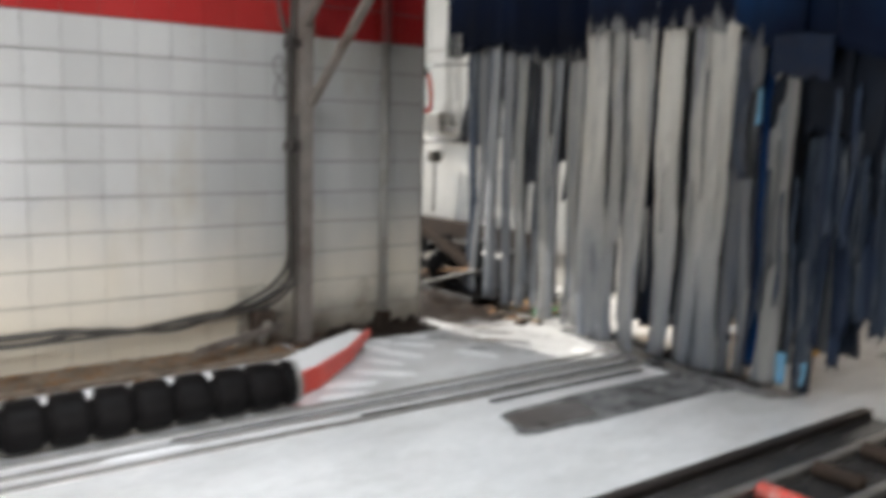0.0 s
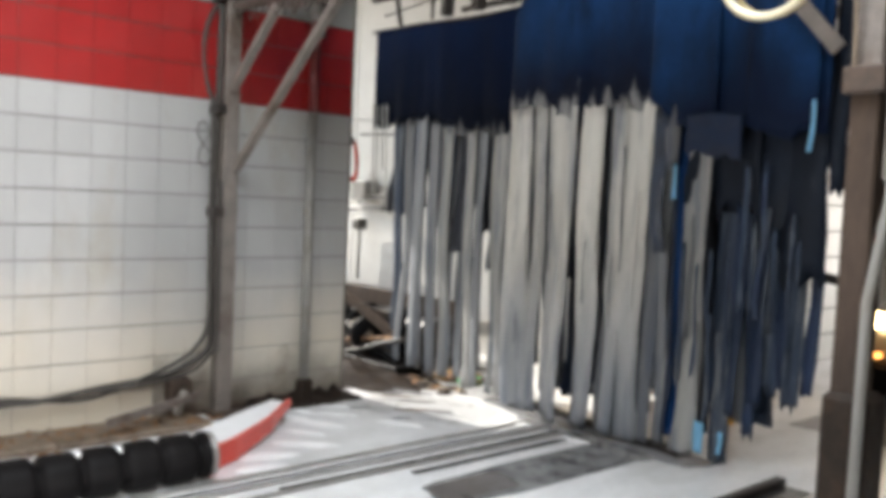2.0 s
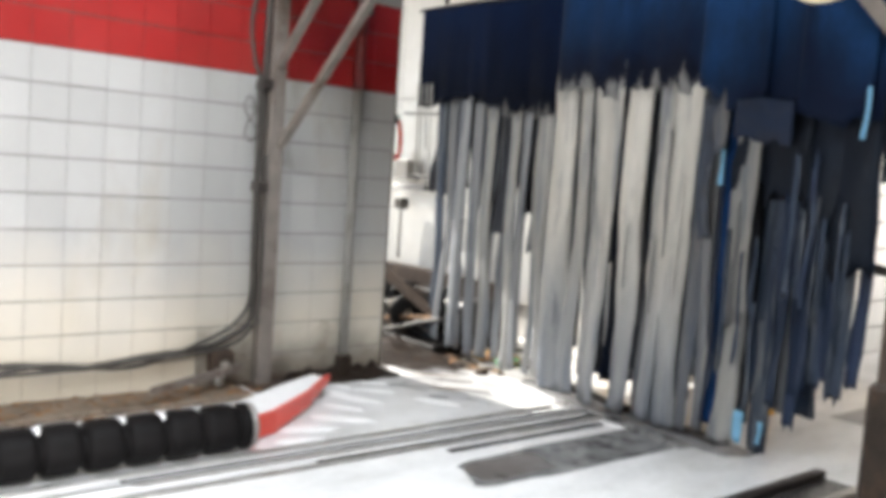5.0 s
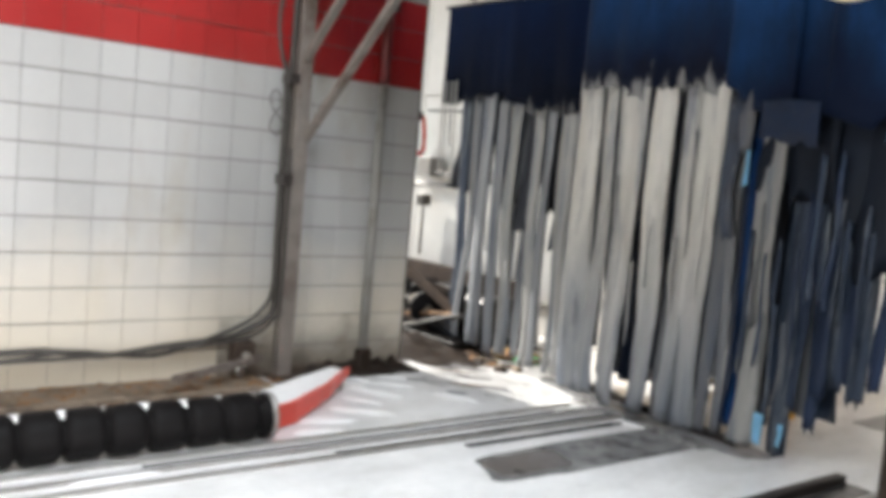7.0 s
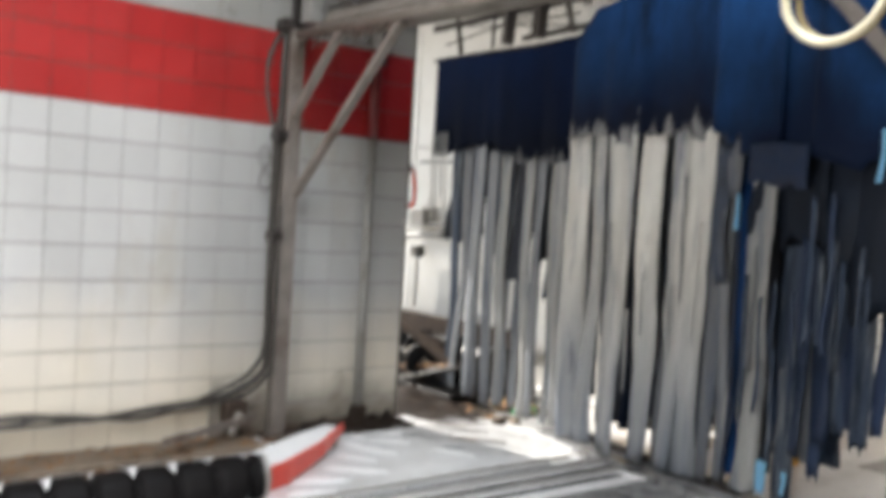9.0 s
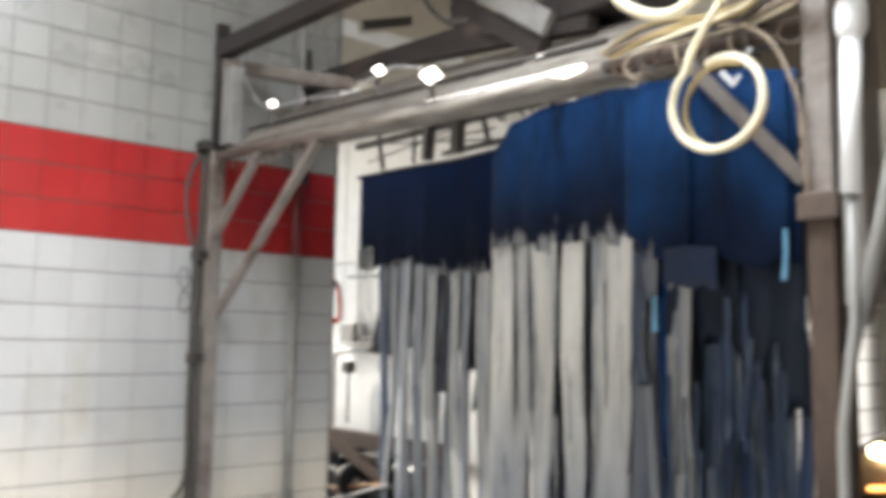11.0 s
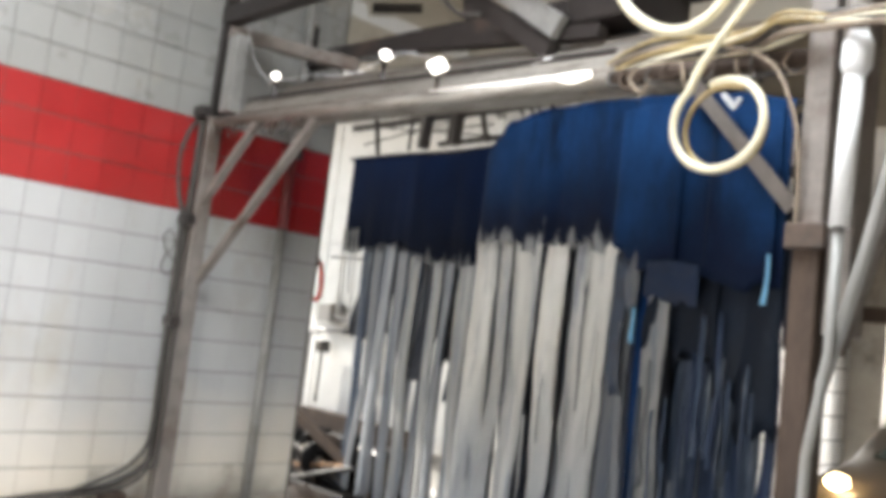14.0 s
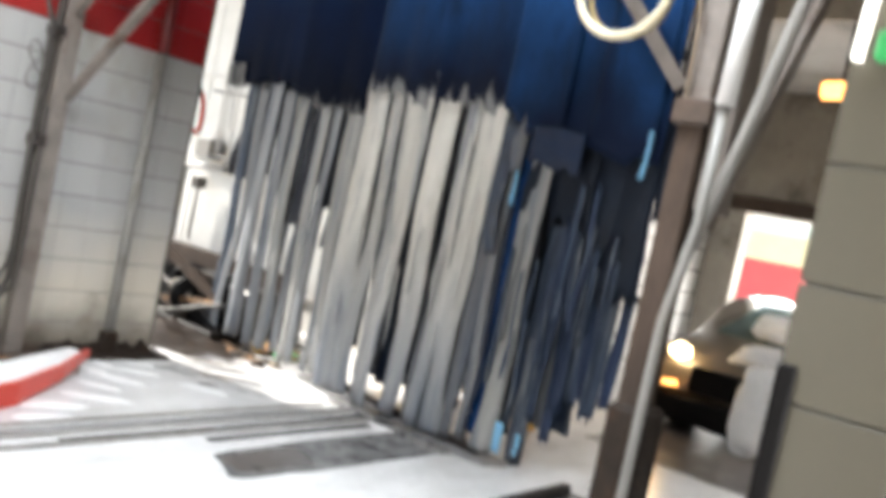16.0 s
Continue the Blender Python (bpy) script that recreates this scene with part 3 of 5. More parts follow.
# ---- curtain of hanging wash strips ----
def strip(x, w, y, z0, z1, seed, lean=0.0, amp=0.02, rough_end=0.0, crease=0.14, cols=4, taper=0.0):
    """One hanging cloth strip with folds, a twist and an uneven end."""
    r = random.Random(seed)
    bm = bmesh.new()
    n = max(5, int((z1 - z0) / 0.09))
    ph, ph2, fr = r.uniform(0, 6.3), r.uniform(0, 6.3), r.uniform(1.2, 2.6)
    t = 0.006
    rows = []
    for side in (0, 1):
        grid = []
        for i in range(n + 1):
            f = i / n
            z = z1 + (z0 - z1) * f
            cx = x + lean * f + amp * f * math.sin(ph + fr * f * 3)
            cy = y + amp * 1.6 * f * math.sin(ph2 + fr * f * 2.4) + (t if side else 0)
            tw = (0.35 if w < 0.25 else 0.05) * f * math.sin(ph + ph2 + f * 2)
            ww = w * (1 - (0.12 if w < 0.25 else 0.02) * f * (0.5 + 0.5 * math.sin(ph2 + f * 5)))
            if taper:
                ww *= 1 - taper * max(0.0, 1 - f / 0.45)
            row = []
            for j in range(cols + 1):
                u = j / cols - 0.5
                fold = crease * w * math.sin(ph + u * 5.0 + f * 1.5) * (0.3 + 0.7 * f)
                zz = z + (rough_end * r.uniform(-1, 1) if i in (0, n) and not side else 0)
                fray = 0.010 * noise.noise(Vector((z * 5.0, seed * 1.3 + j, 0.4))) if j in (0, cols) else 0.0
                row.append(bm.verts.new((cx + u * ww * math.cos(tw) + fray, cy + u * ww * math.sin(tw) + fold, zz)))
            grid.append(row)
        rows.append(grid)
    for side, grid in enumerate(rows):
        for a, b in zip(grid, grid[1:]):
            for j in range(cols):
                q = (a[j], a[j + 1], b[j + 1], b[j])
                bm.faces.new(q if side else q[::-1])
    for j in (0, cols):
        for i in range(n):
            bm.faces.new((rows[0][i][j], rows[0][i + 1][j], rows[1][i + 1][j], rows[1][i][j]))
    for i in (0, n):
        for j in range(cols):
            bm.faces.new((rows[0][i][j], rows[0][i][j + 1], rows[1][i][j + 1], rows[1][i][j]))
    bmesh.ops.recalc_face_normals(bm, faces=bm.faces)
    return bm


def valance(a, top, low, y, material, seed, depth=0.022, ragged=0.04, label=""):
    """One wide cloth with soft pleats: top and low give (x, z) along its upper and lower edge."""
    def at(line, x):
        for (x0, z0), (x1, z1) in zip(line, line[1:]):
            if x <= x1:
                f = (x - x0) / (x1 - x0)
                f = f * f * (3 - 2 * f)
                return z0 + (z1 - z0) * f
        return line[-1][1]
    bm = bmesh.new()
    xa, xb = top[0][0], top[-1][0]
    nx, nz = max(10, int((xb - xa) / 0.022)), 14
    sides = []
    for back in (0, 1):
        grid = []
        for i in range(nx + 1):
            x = xa + (xb - xa) * i / nx
            zt, zl = at(top, x), at(low, x)
            zl += ragged * noise.noise(Vector((x * 9, seed, 0.3))) + 0.6 * ragged * noise.noise(Vector((x * 31, seed, 1.7)))
            col = []
            for k in range(nz + 1):
                f = k / nz
                z = zt + (zl - zt) * f
                fold = depth * (0.35 + 0.65 * f) * (noise.noise(Vector((x * 3.4, seed + 3, z * 0.5))) + 0.5 * noise.noise(Vector((x * 11, seed + 7, z * 0.6))))
                col.append(bm.verts.new((x + 0.01 * f * noise.noise(Vector((x * 5, seed, z))), y + fold + (0.007 if back else 0.0), z)))
            grid.append(col)
        sides.append(grid)
    for back, grid in enumerate(sides):
        for p, q in zip(grid, grid[1:]):
            for k in range(nz):
                r = (p[k], p[k + 1], q[k + 1], q[k])
                bm.faces.new(r if back else r[::-1])
    f0, f1 = sides
    for i in range(nx):
        for k in (0, nz):
            bm.faces.new((f0[i][k], f0[i + 1][k], f1[i + 1][k], f1[i][k]))
    for i in (0, nx):
        for k in range(nz):
            bm.faces.new((f0[i][k], f0[i][k + 1], f1[i][k + 1], f1[i][k]))
    bmesh.ops.recalc_face_normals(bm, faces=bm.faces)
    return part("valance", into(bm, a), material, a, label, True)


def hang(a, name, rows, y, seed, step=0.010, amp=0.02, crease=0.10, rough=0.03, label=""):
    """A row of strips: each (x0, x1, z_low, z_top, material)."""
    r = random.Random(seed)
    for i, (x0, x1, z0, z1, m) in enumerate(rows):
        part(name, into(strip((x0 + x1) / 2, x1 - x0, y + step * (i % 3), z0, z1, seed * 10 + i, lean=r.uniform(-0.03, 0.02), amp=amp, rough_end=rough, crease=crease, cols=6), a), m, a, label, True)


def curtain_left():
    a = thing("wash_curtain", (0, 3.5, 2.86), "dark navy wash curtain with grey foam-soaked strips", "wash curtain", "wash curtains")
    part("header", into(hose([(-0.92, 3.46, 2.83), (-0.4, 3.45, 2.825), (0.30, 3.45, 2.80), (0.86, 3.45, 2.80)], 0.016, 8), a), M_DARK, a, "thin dark carrying rod", True)
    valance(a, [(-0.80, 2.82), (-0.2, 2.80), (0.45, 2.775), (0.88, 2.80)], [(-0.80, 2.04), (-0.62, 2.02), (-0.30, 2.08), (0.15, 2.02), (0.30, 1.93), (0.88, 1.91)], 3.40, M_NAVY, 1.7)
    # broad foam-grey strips under the cloth, darkened in colour for the shade here
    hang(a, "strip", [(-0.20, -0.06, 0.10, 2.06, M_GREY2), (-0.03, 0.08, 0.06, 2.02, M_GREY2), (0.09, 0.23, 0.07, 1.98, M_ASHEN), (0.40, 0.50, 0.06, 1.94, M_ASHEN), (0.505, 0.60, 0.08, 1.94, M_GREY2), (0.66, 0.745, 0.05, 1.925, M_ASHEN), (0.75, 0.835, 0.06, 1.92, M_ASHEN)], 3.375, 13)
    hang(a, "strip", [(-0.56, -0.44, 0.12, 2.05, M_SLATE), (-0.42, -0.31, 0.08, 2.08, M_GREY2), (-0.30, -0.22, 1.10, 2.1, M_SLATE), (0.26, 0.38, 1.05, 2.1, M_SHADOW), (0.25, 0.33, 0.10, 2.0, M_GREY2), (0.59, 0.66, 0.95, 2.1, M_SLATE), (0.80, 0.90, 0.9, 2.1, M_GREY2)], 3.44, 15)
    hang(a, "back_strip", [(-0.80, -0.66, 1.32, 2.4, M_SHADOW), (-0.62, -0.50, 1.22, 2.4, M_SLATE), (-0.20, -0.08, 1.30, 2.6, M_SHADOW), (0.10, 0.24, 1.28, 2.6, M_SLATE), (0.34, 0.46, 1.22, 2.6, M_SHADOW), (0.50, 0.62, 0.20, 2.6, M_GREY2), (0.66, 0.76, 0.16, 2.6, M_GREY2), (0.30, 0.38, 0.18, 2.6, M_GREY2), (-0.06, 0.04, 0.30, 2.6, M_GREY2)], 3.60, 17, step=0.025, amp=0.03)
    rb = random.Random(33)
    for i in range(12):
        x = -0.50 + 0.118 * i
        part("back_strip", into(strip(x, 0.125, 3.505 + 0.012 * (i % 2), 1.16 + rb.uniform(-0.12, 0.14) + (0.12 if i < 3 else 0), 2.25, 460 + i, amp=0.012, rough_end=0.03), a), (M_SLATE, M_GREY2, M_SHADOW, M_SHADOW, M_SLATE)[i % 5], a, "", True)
    for i, (x, z0) in enumerate(((-0.78, 1.45), (-0.73, 1.42), (-0.66, 1.66), (-0.60, 1.35))):
        part("cord", into(hose(curve_points([(x, 3.38, 2.2), (x + 0.01, 3.38, 1.9), (x + 0.02, 3.39, z0)], 4), 0.008), a), M_GREY, a, "", True)
    return a


def curtain_right():
    a = thing("wash_curtain", (1.8, 3.4, 3.0), "blue wash curtain with long pale grey foam-soaked strips", "wash curtain", "wash curtains")
    part("header", into(hose(curve_points([(0.88, 3.42, 2.78), (1.05, 3.42, 2.92), (1.3, 3.42, 2.97), (2.2, 3.42, 2.96), (3.08, 3.42, 2.86)], 5), 0.018, 8), a), M_DARK, a, "dark bent carrying rod", True)
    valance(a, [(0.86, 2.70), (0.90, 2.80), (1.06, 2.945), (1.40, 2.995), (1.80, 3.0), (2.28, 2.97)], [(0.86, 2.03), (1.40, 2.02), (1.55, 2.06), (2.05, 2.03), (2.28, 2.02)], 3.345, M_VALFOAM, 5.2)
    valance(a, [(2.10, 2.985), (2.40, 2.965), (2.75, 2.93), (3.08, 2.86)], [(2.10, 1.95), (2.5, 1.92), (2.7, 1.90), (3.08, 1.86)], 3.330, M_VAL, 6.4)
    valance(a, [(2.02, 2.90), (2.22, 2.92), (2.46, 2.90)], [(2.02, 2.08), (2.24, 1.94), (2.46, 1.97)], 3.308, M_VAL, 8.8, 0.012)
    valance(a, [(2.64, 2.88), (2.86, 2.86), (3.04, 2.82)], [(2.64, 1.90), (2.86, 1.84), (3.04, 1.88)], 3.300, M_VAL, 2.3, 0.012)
    # near-black lower cloth on the outer half
    hang(a, "skirt", [(2.30, 2.50, 1.52, 2.2, M_SMOKE), (2.44, 2.72, 1.44, 2.2, M_SMOKE), (2.66, 2.92, 1.30, 2.2, M_SMOKE), (2.86, 3.09, 1.12, 2.2, M_SMOKE)], 3.375, 72, amp=0.01, crease=0.06, rough=0.10, label="near-black lower cloth")
    valance(a, [(2.30, 1.975), (2.45, 1.985), (2.64, 1.965)], [(2.30, 1.77), (2.46, 1.755), (2.64, 1.75)], 3.285, M_FLAP, 4.1, 0.02, 0.05, "hanging slate-blue flap")
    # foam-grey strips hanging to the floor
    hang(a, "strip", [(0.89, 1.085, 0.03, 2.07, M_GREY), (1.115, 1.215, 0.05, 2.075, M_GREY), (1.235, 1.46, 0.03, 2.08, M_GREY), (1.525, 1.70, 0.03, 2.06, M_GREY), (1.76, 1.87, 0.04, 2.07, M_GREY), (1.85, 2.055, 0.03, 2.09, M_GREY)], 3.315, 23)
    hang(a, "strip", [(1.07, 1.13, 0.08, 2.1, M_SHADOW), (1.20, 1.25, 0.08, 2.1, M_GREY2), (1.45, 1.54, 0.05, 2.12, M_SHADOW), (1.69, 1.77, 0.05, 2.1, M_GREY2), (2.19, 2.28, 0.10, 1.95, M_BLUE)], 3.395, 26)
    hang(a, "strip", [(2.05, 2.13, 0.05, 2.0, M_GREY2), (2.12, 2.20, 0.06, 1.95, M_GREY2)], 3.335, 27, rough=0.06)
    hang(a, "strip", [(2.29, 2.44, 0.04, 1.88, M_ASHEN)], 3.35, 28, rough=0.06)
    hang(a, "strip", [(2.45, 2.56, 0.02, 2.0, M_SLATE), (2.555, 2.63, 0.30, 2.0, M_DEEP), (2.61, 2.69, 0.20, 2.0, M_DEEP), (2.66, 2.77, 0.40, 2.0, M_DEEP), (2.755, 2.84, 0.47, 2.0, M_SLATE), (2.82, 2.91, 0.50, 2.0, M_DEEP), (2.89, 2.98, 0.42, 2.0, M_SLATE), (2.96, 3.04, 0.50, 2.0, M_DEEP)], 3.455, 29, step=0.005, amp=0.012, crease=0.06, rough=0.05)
    hang(a, "soaked_flap", [(2.07, 2.17, 1.2, 1.98, M_VINYL), (2.16, 2.24, 1.70, 2.0, M_GREY2)], 3.30, 70, amp=0.015, rough=0.05)
    part("edge_strip", into(strip(3.11, 0.09, 3.40, 1.58, 2.8, 874, amp=0.008, rough_end=0.05), a), M_SMOKE, a, "", True)
    r = random.Random(9)
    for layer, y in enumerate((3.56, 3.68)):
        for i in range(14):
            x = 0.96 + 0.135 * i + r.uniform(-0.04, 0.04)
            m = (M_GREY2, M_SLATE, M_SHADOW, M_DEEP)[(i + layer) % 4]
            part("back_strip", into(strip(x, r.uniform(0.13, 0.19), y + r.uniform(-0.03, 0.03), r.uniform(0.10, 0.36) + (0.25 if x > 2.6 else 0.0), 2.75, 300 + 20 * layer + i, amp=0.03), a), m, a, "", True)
    # pale blue scraps put the cyan glints in as colour
    for x, w, z0, z1 in ((2.50, 0.06, 0.10, 0.27), (2.635, 0.03, 0.12, 0.24), (2.255, 0.032, 1.50, 1.70), (3.03, 0.022, 1.76, 2.02)):
        part("pale_tag", into(strip(x, w, 3.262, z0, z1, int(x * 100), amp=0.005), a), M_PALE, a, "pale blue scrap for a bright glint", True)
    rt = random.Random(52)
    for i in range(22):
        x = 2.07 + 0.043 * i + rt.uniform(-0.015, 0.015)
        low = rt.uniform(0.25, 0.75) + (0.2 if x > 2.6 else 0.0)
        m = (M_SLATE, M_GREY2, M_DEEP, M_ASHEN, M_SLATE)[i % 5] if x < 2.62 else (M_SLATE, M_DEEP, M_SLATE)[i % 3]
        part("shred", into(strip(x, rt.uniform(0.012, 0.034), 3.343 - 0.004 * (i % 3), low, low + rt.uniform(0.35, 0.85), 900 + i, amp=0.012, rough_end=0.05, cols=2), a), m, a, "", True)
    # thin pale strips imitate light leaking along the strip edges
    for i in range(13):
        x = 0.93 + 0.094 * i + rt.uniform(-0.03, 0.03)
        z = rt.uniform(0.3, 1.1)
        part("shred", into(strip(x, rt.uniform(0.010, 0.020), 3.303, z, z + rt.uniform(0.4, 0.85), 940 + i, amp=0.01, rough_end=0.04, cols=2), a), (M_GREY, M_GREY2, M_GREY)[i % 3], a, "", True)
    part("blue_strip", into(strip(2.262, 0.028, 3.285, 0.15, 1.50, 611, amp=0.012), a), M_FLAP, a, "narrow blue strip", True)
    return a


curtain_left()
curtain_right()


def curtain_frame():
    a = thing("curtain_frame", (1.0, 3.5, 2.9), "dark steel frame of rods carrying the curtains", "frame")
    part("post", into(box(3.10, 3.17, 3.64, 3.74, 0, 3.6, 0.006), a), M_BROWN, a, "rust-brown steel post")
    part("post_foot", into(box(3.08, 3.20, 3.60, 3.80, 0, 0.26, 0.02), a), M_RUBBER, a, "black grimy post foot")
    part("bracket", into(bar((2.90, 3.62, 1.13), (3.16, 3.62, 1.09), 0.03, 0.05), a), M_DARK, a, "dark bracket across the gap")
    part("rail", into(bar((-1.0, 3.5, 3.12), (3.1, 3.66, 3.14), 0.04, 0.05), a), M_DARK, a)
    part("rail", into(bar((-0.3, 3.9, 3.02), (3.1, 3.9, 3.02), 0.04, 0.04), a), M_DARK, a)
    for x, dx, w in ((-0.76, 0.18, 0.03), (0.0, -0.01, 0.08), (0.34, 0.0, 0.08), (0.46, 0.24, 0.03), (-0.2, 0.02, 0.02), (1.3, 0.0, 0.03), (2.1, 0.0, 0.03)):
        part("hanger", into(bar((x, 3.50, 3.45), (x + dx, 3.47, 2.86), w, w), a), M_DARK, a)
    for p, q in (((-0.9, 3.55, 2.98), (0.6, 3.55, 3.12)), ((-0.6, 3.55, 3.10), (0.7, 3.55, 2.92)), ((-0.3, 3.55, 3.0), (0.0, 3.55, 3.14)), ((0.05, 3.52, 3.02), (0.7, 3.52, 3.0))):
        part("tie_wire", into(hose([p, q], 0.008, 6), a), M_DARK, a)
    for i in range(20):
        x = 0.72 + 0.112 * i + 0.04 * math.sin(i * 2.3)
        part("swing_hook", into(hose(curve_points([(x, 3.42, 3.0), (x, 3.38, 3.05), (x + 0.05 + 0.05 * math.sin(i * 1.7), 3.38, 3.06), (x + 0.08, 3.44, 3.10 + 0.03 * math.sin(i * 3.1))], 4), 0.011, 6), a), M_DARK, a, "", True)
    part("brace", into(bar((2.55, 3.20, 2.965), (3.16, 3.22, 2.25), 0.03, 0.075), a), M_RUST, a, "wide pale steel brace")
    clip = part("clip", into(bar((2.775, 3.13, 2.862), (2.85, 3.13, 2.775), 0.014, 0.030), a), M_PLATE, a, "bright metal clip")
    part("clip_arm", into(bar((2.85, 3.125, 2.775), (2.88, 3.125, 2.825), 0.012, 0.024), a), M_PLATE, clip)
    part("pin", into(bar((2.90, 3.13, 2.887), (2.937, 3.13, 2.955), 0.012, 0.022), a), M_PLATE, a, "bright metal pin")
    return a


curtain_frame()


# ---- alcove behind the wall end ----
def wall_panels():
    a = tagged(thing("wall_cladding", (-1.5, 4.6, 0.5), "white sunlit cladding panels on the far wall", "cladding"), kind="structure")
    xs = [-4.4, -3.6, -2.75, -1.55, -1.02, -0.25, 0.6]
    zs = [(0.48, 1.36), (1.38, 2.26), (2.28, 3.6)]
    for i, (p, q) in enumerate(zip(xs, xs[1:])):
        for u, v in zs:
            part("panel", into(box(p + 0.008, q - 0.008, 4.62, 4.655, u - (0.16 if i == 4 and u < 0.5 else 0), v, 0.005), a), M_WHITE, a)
    return a


wall_panels()


def conduit_panel():
    a = thing("switch_box", (-2.5, 4.5, 1.4), "small grey switch box with bent conduits", "switch box")
    part("box", into(box(-2.52, -2.28, 4.42, 4.6, 1.40, 1.60, 0.008), a), M_PIPE, a)
    part("conduit", into(hose(curve_points([(-2.72, 4.5, 0.5), (-2.72, 4.5, 1.15), (-2.70, 4.5, 1.26), (-2.6, 4.5, 1.30), (-2.1, 4.5, 1.32), (-1.75, 4.5, 1.31), (-1.65, 4.5, 1.24), (-1.65, 4.5, 0.9)], 6), 0.024), a), M_PIPE, a, "", True)
    part("conduit", into(hose([(-2.45, 4.5, 0.55), (-2.45, 4.5, 1.15)], 0.018), a), M_PIPE, a, "", True)
    part("socket", into(box(-2.51, -2.39, 4.44, 4.56, 1.08, 1.2, 0.01), a), M_CABLE, a)
    part("lead", into(hose(curve_points([(-2.3, 4.45, 1.45), (-1.9, 4.45, 1.42), (-1.7, 4.45, 1.30)], 5), 0.014), a), M_CABLE, a, "", True)
    part("rod", into(hose([(-2.5, 4.5, 2.1), (-1.0, 4.5, 2.06)], 0.012), a), M_CABLE, a)
    return a


conduit_panel()


def wall_hook():
    a = thing("hose_hook", (-0.03, 2.65, 1.7), "faded red curved hook on the end of the tiled wall", "hook")
    part("bracket", into(box(-0.075, 0.005, 2.622, 2.634, 1.80, 1.86, 0.003), a), M_DARK, a)
    part("hook", into(hose(curve_points([(-0.03, 2.634, 1.84), (-0.02, 2.66, 1.80), (-0.01, 2.672, 1.70), (-0.015, 2.676, 1.60), (-0.045, 2.672, 1.555), (-0.085, 2.665, 1.575)], 5), 0.016, 10), a), M_ORANGE, a, "faded red bent bar", True)
    return a


wall_hook()


def machinery():
    a = thing("pump_unit", (-1.3, 3.7, 0), "dark grimy pump with belts and pipes", "pump")
    part("base", into(box(-2.7, -0.25, 3.30, 4.2, 0, 0.08, 0.01), a), M_RUBBER, a)
    part("back_plate", into(box(-3.2, -0.4, 4.25, 4.32, 0, 0.52, 0.006), a), M_BROWN, a, "rust-brown back plate")
    part("motor", into(hose([(-1.9, 3.75, 0.26), (-1.25, 3.75, 0.26)], 0.17, 16), a), M_RUBBER, a, "", True)
    pulley = part("pulley", into(hose([(-1.23, 3.70, 0.28), (-1.15, 3.70, 0.28)], 0.20, 18), a), M_RUBBER, a, "", True)
    part("hub", into(hose([(-1.16, 3.70, 0.28), (-1.11, 3.70, 0.28)], 0.05, 14), a), M_STAIN, pulley, "", True)
    part("belt_wheel", into(hose([(-1.72, 3.50, 0.30), (-1.66, 3.50, 0.30)], 0.26, 22), a), M_BROWN, a, "rusty belt wheel", True)
    part("valve_wheel", into(hose([(-0.98, 3.44, 0.30), (-0.95, 3.43, 0.31)], 0.07, 14), a), M_STAIN, a, "", True)
    for k in range(4):
        part("cable", into(hose(curve_points([(-2.4 + 0.35 * k, 3.6, 0.50), (-2.2 + 0.35 * k, 3.45, 0.30 - 0.03 * k), (-1.9 + 0.4 * k, 3.40, 0.16), (-1.6 + 0.42 * k, 3.42, 0.09)], 5), 0.014, 8), a), M_RUBBER if k % 2 else M_BROWN, a, "", True)
    wheel = part("belt_wheel", into(hose([(-0.90, 3.52, 0.25), (-0.86, 3.49, 0.25), (-0.82, 3.46, 0.25)], 0.17, 24, None, [0.15, 0.17, 0.15]), a), M_RUBBER, a, "black belt wheel", True)
    part("hub", into(hose([(-0.83, 3.465, 0.25), (-0.79, 3.435, 0.25)], 0.035, 14), a), M_STAIN, wheel, "", True)
    part("belt", into(bar((-1.35, 3.45, 0.62), (-0.48, 3.47, 0.30), 0.05, 0.07), a), M_BROWN, a, "worn brown belt")
    part("belt", into(bar((-1.45, 3.50, 0.50), (-0.62, 3.52, 0.44), 0.04, 0.05), a), M_MUD, a, "worn dark belt")
    part("pipe", into(hose(curve_points([(-1.15, 3.40, 0.06), (-0.85, 3.38, 0.13), (-0.5, 3.40, 0.24), (-0.1, 3.52, 0.34)], 5), 0.022, 10), a), M_CABLE, a, "scuffed grey pipe", True)
    part("belt_guard", into(box(-1.05, -0.72, 3.62, 3.95, 0.08, 0.46, 0.03), a), M_RUBBER, a)
    part("pipe", into(hose(curve_points([(-2.2, 3.55, 0.52), (-1.5, 3.5, 0.38), (-0.9, 3.46, 0.24), (-0.4, 3.44, 0.14)], 5), 0.020), a), M_DARK, a, "", True)
    part("pipe", into(hose(curve_points([(-1.8, 3.48, 0.10), (-1.2, 3.44, 0.16), (-0.6, 3.42, 0.26), (-0.2, 3.5, 0.30)], 5), 0.018), a), M_LEAF, a, "", True)
    part("tank", into(box(-0.68, -0.34, 3.7, 4.1, 0.08, 0.40, 0.03), a), M_DARK, a)
    return a


machinery()


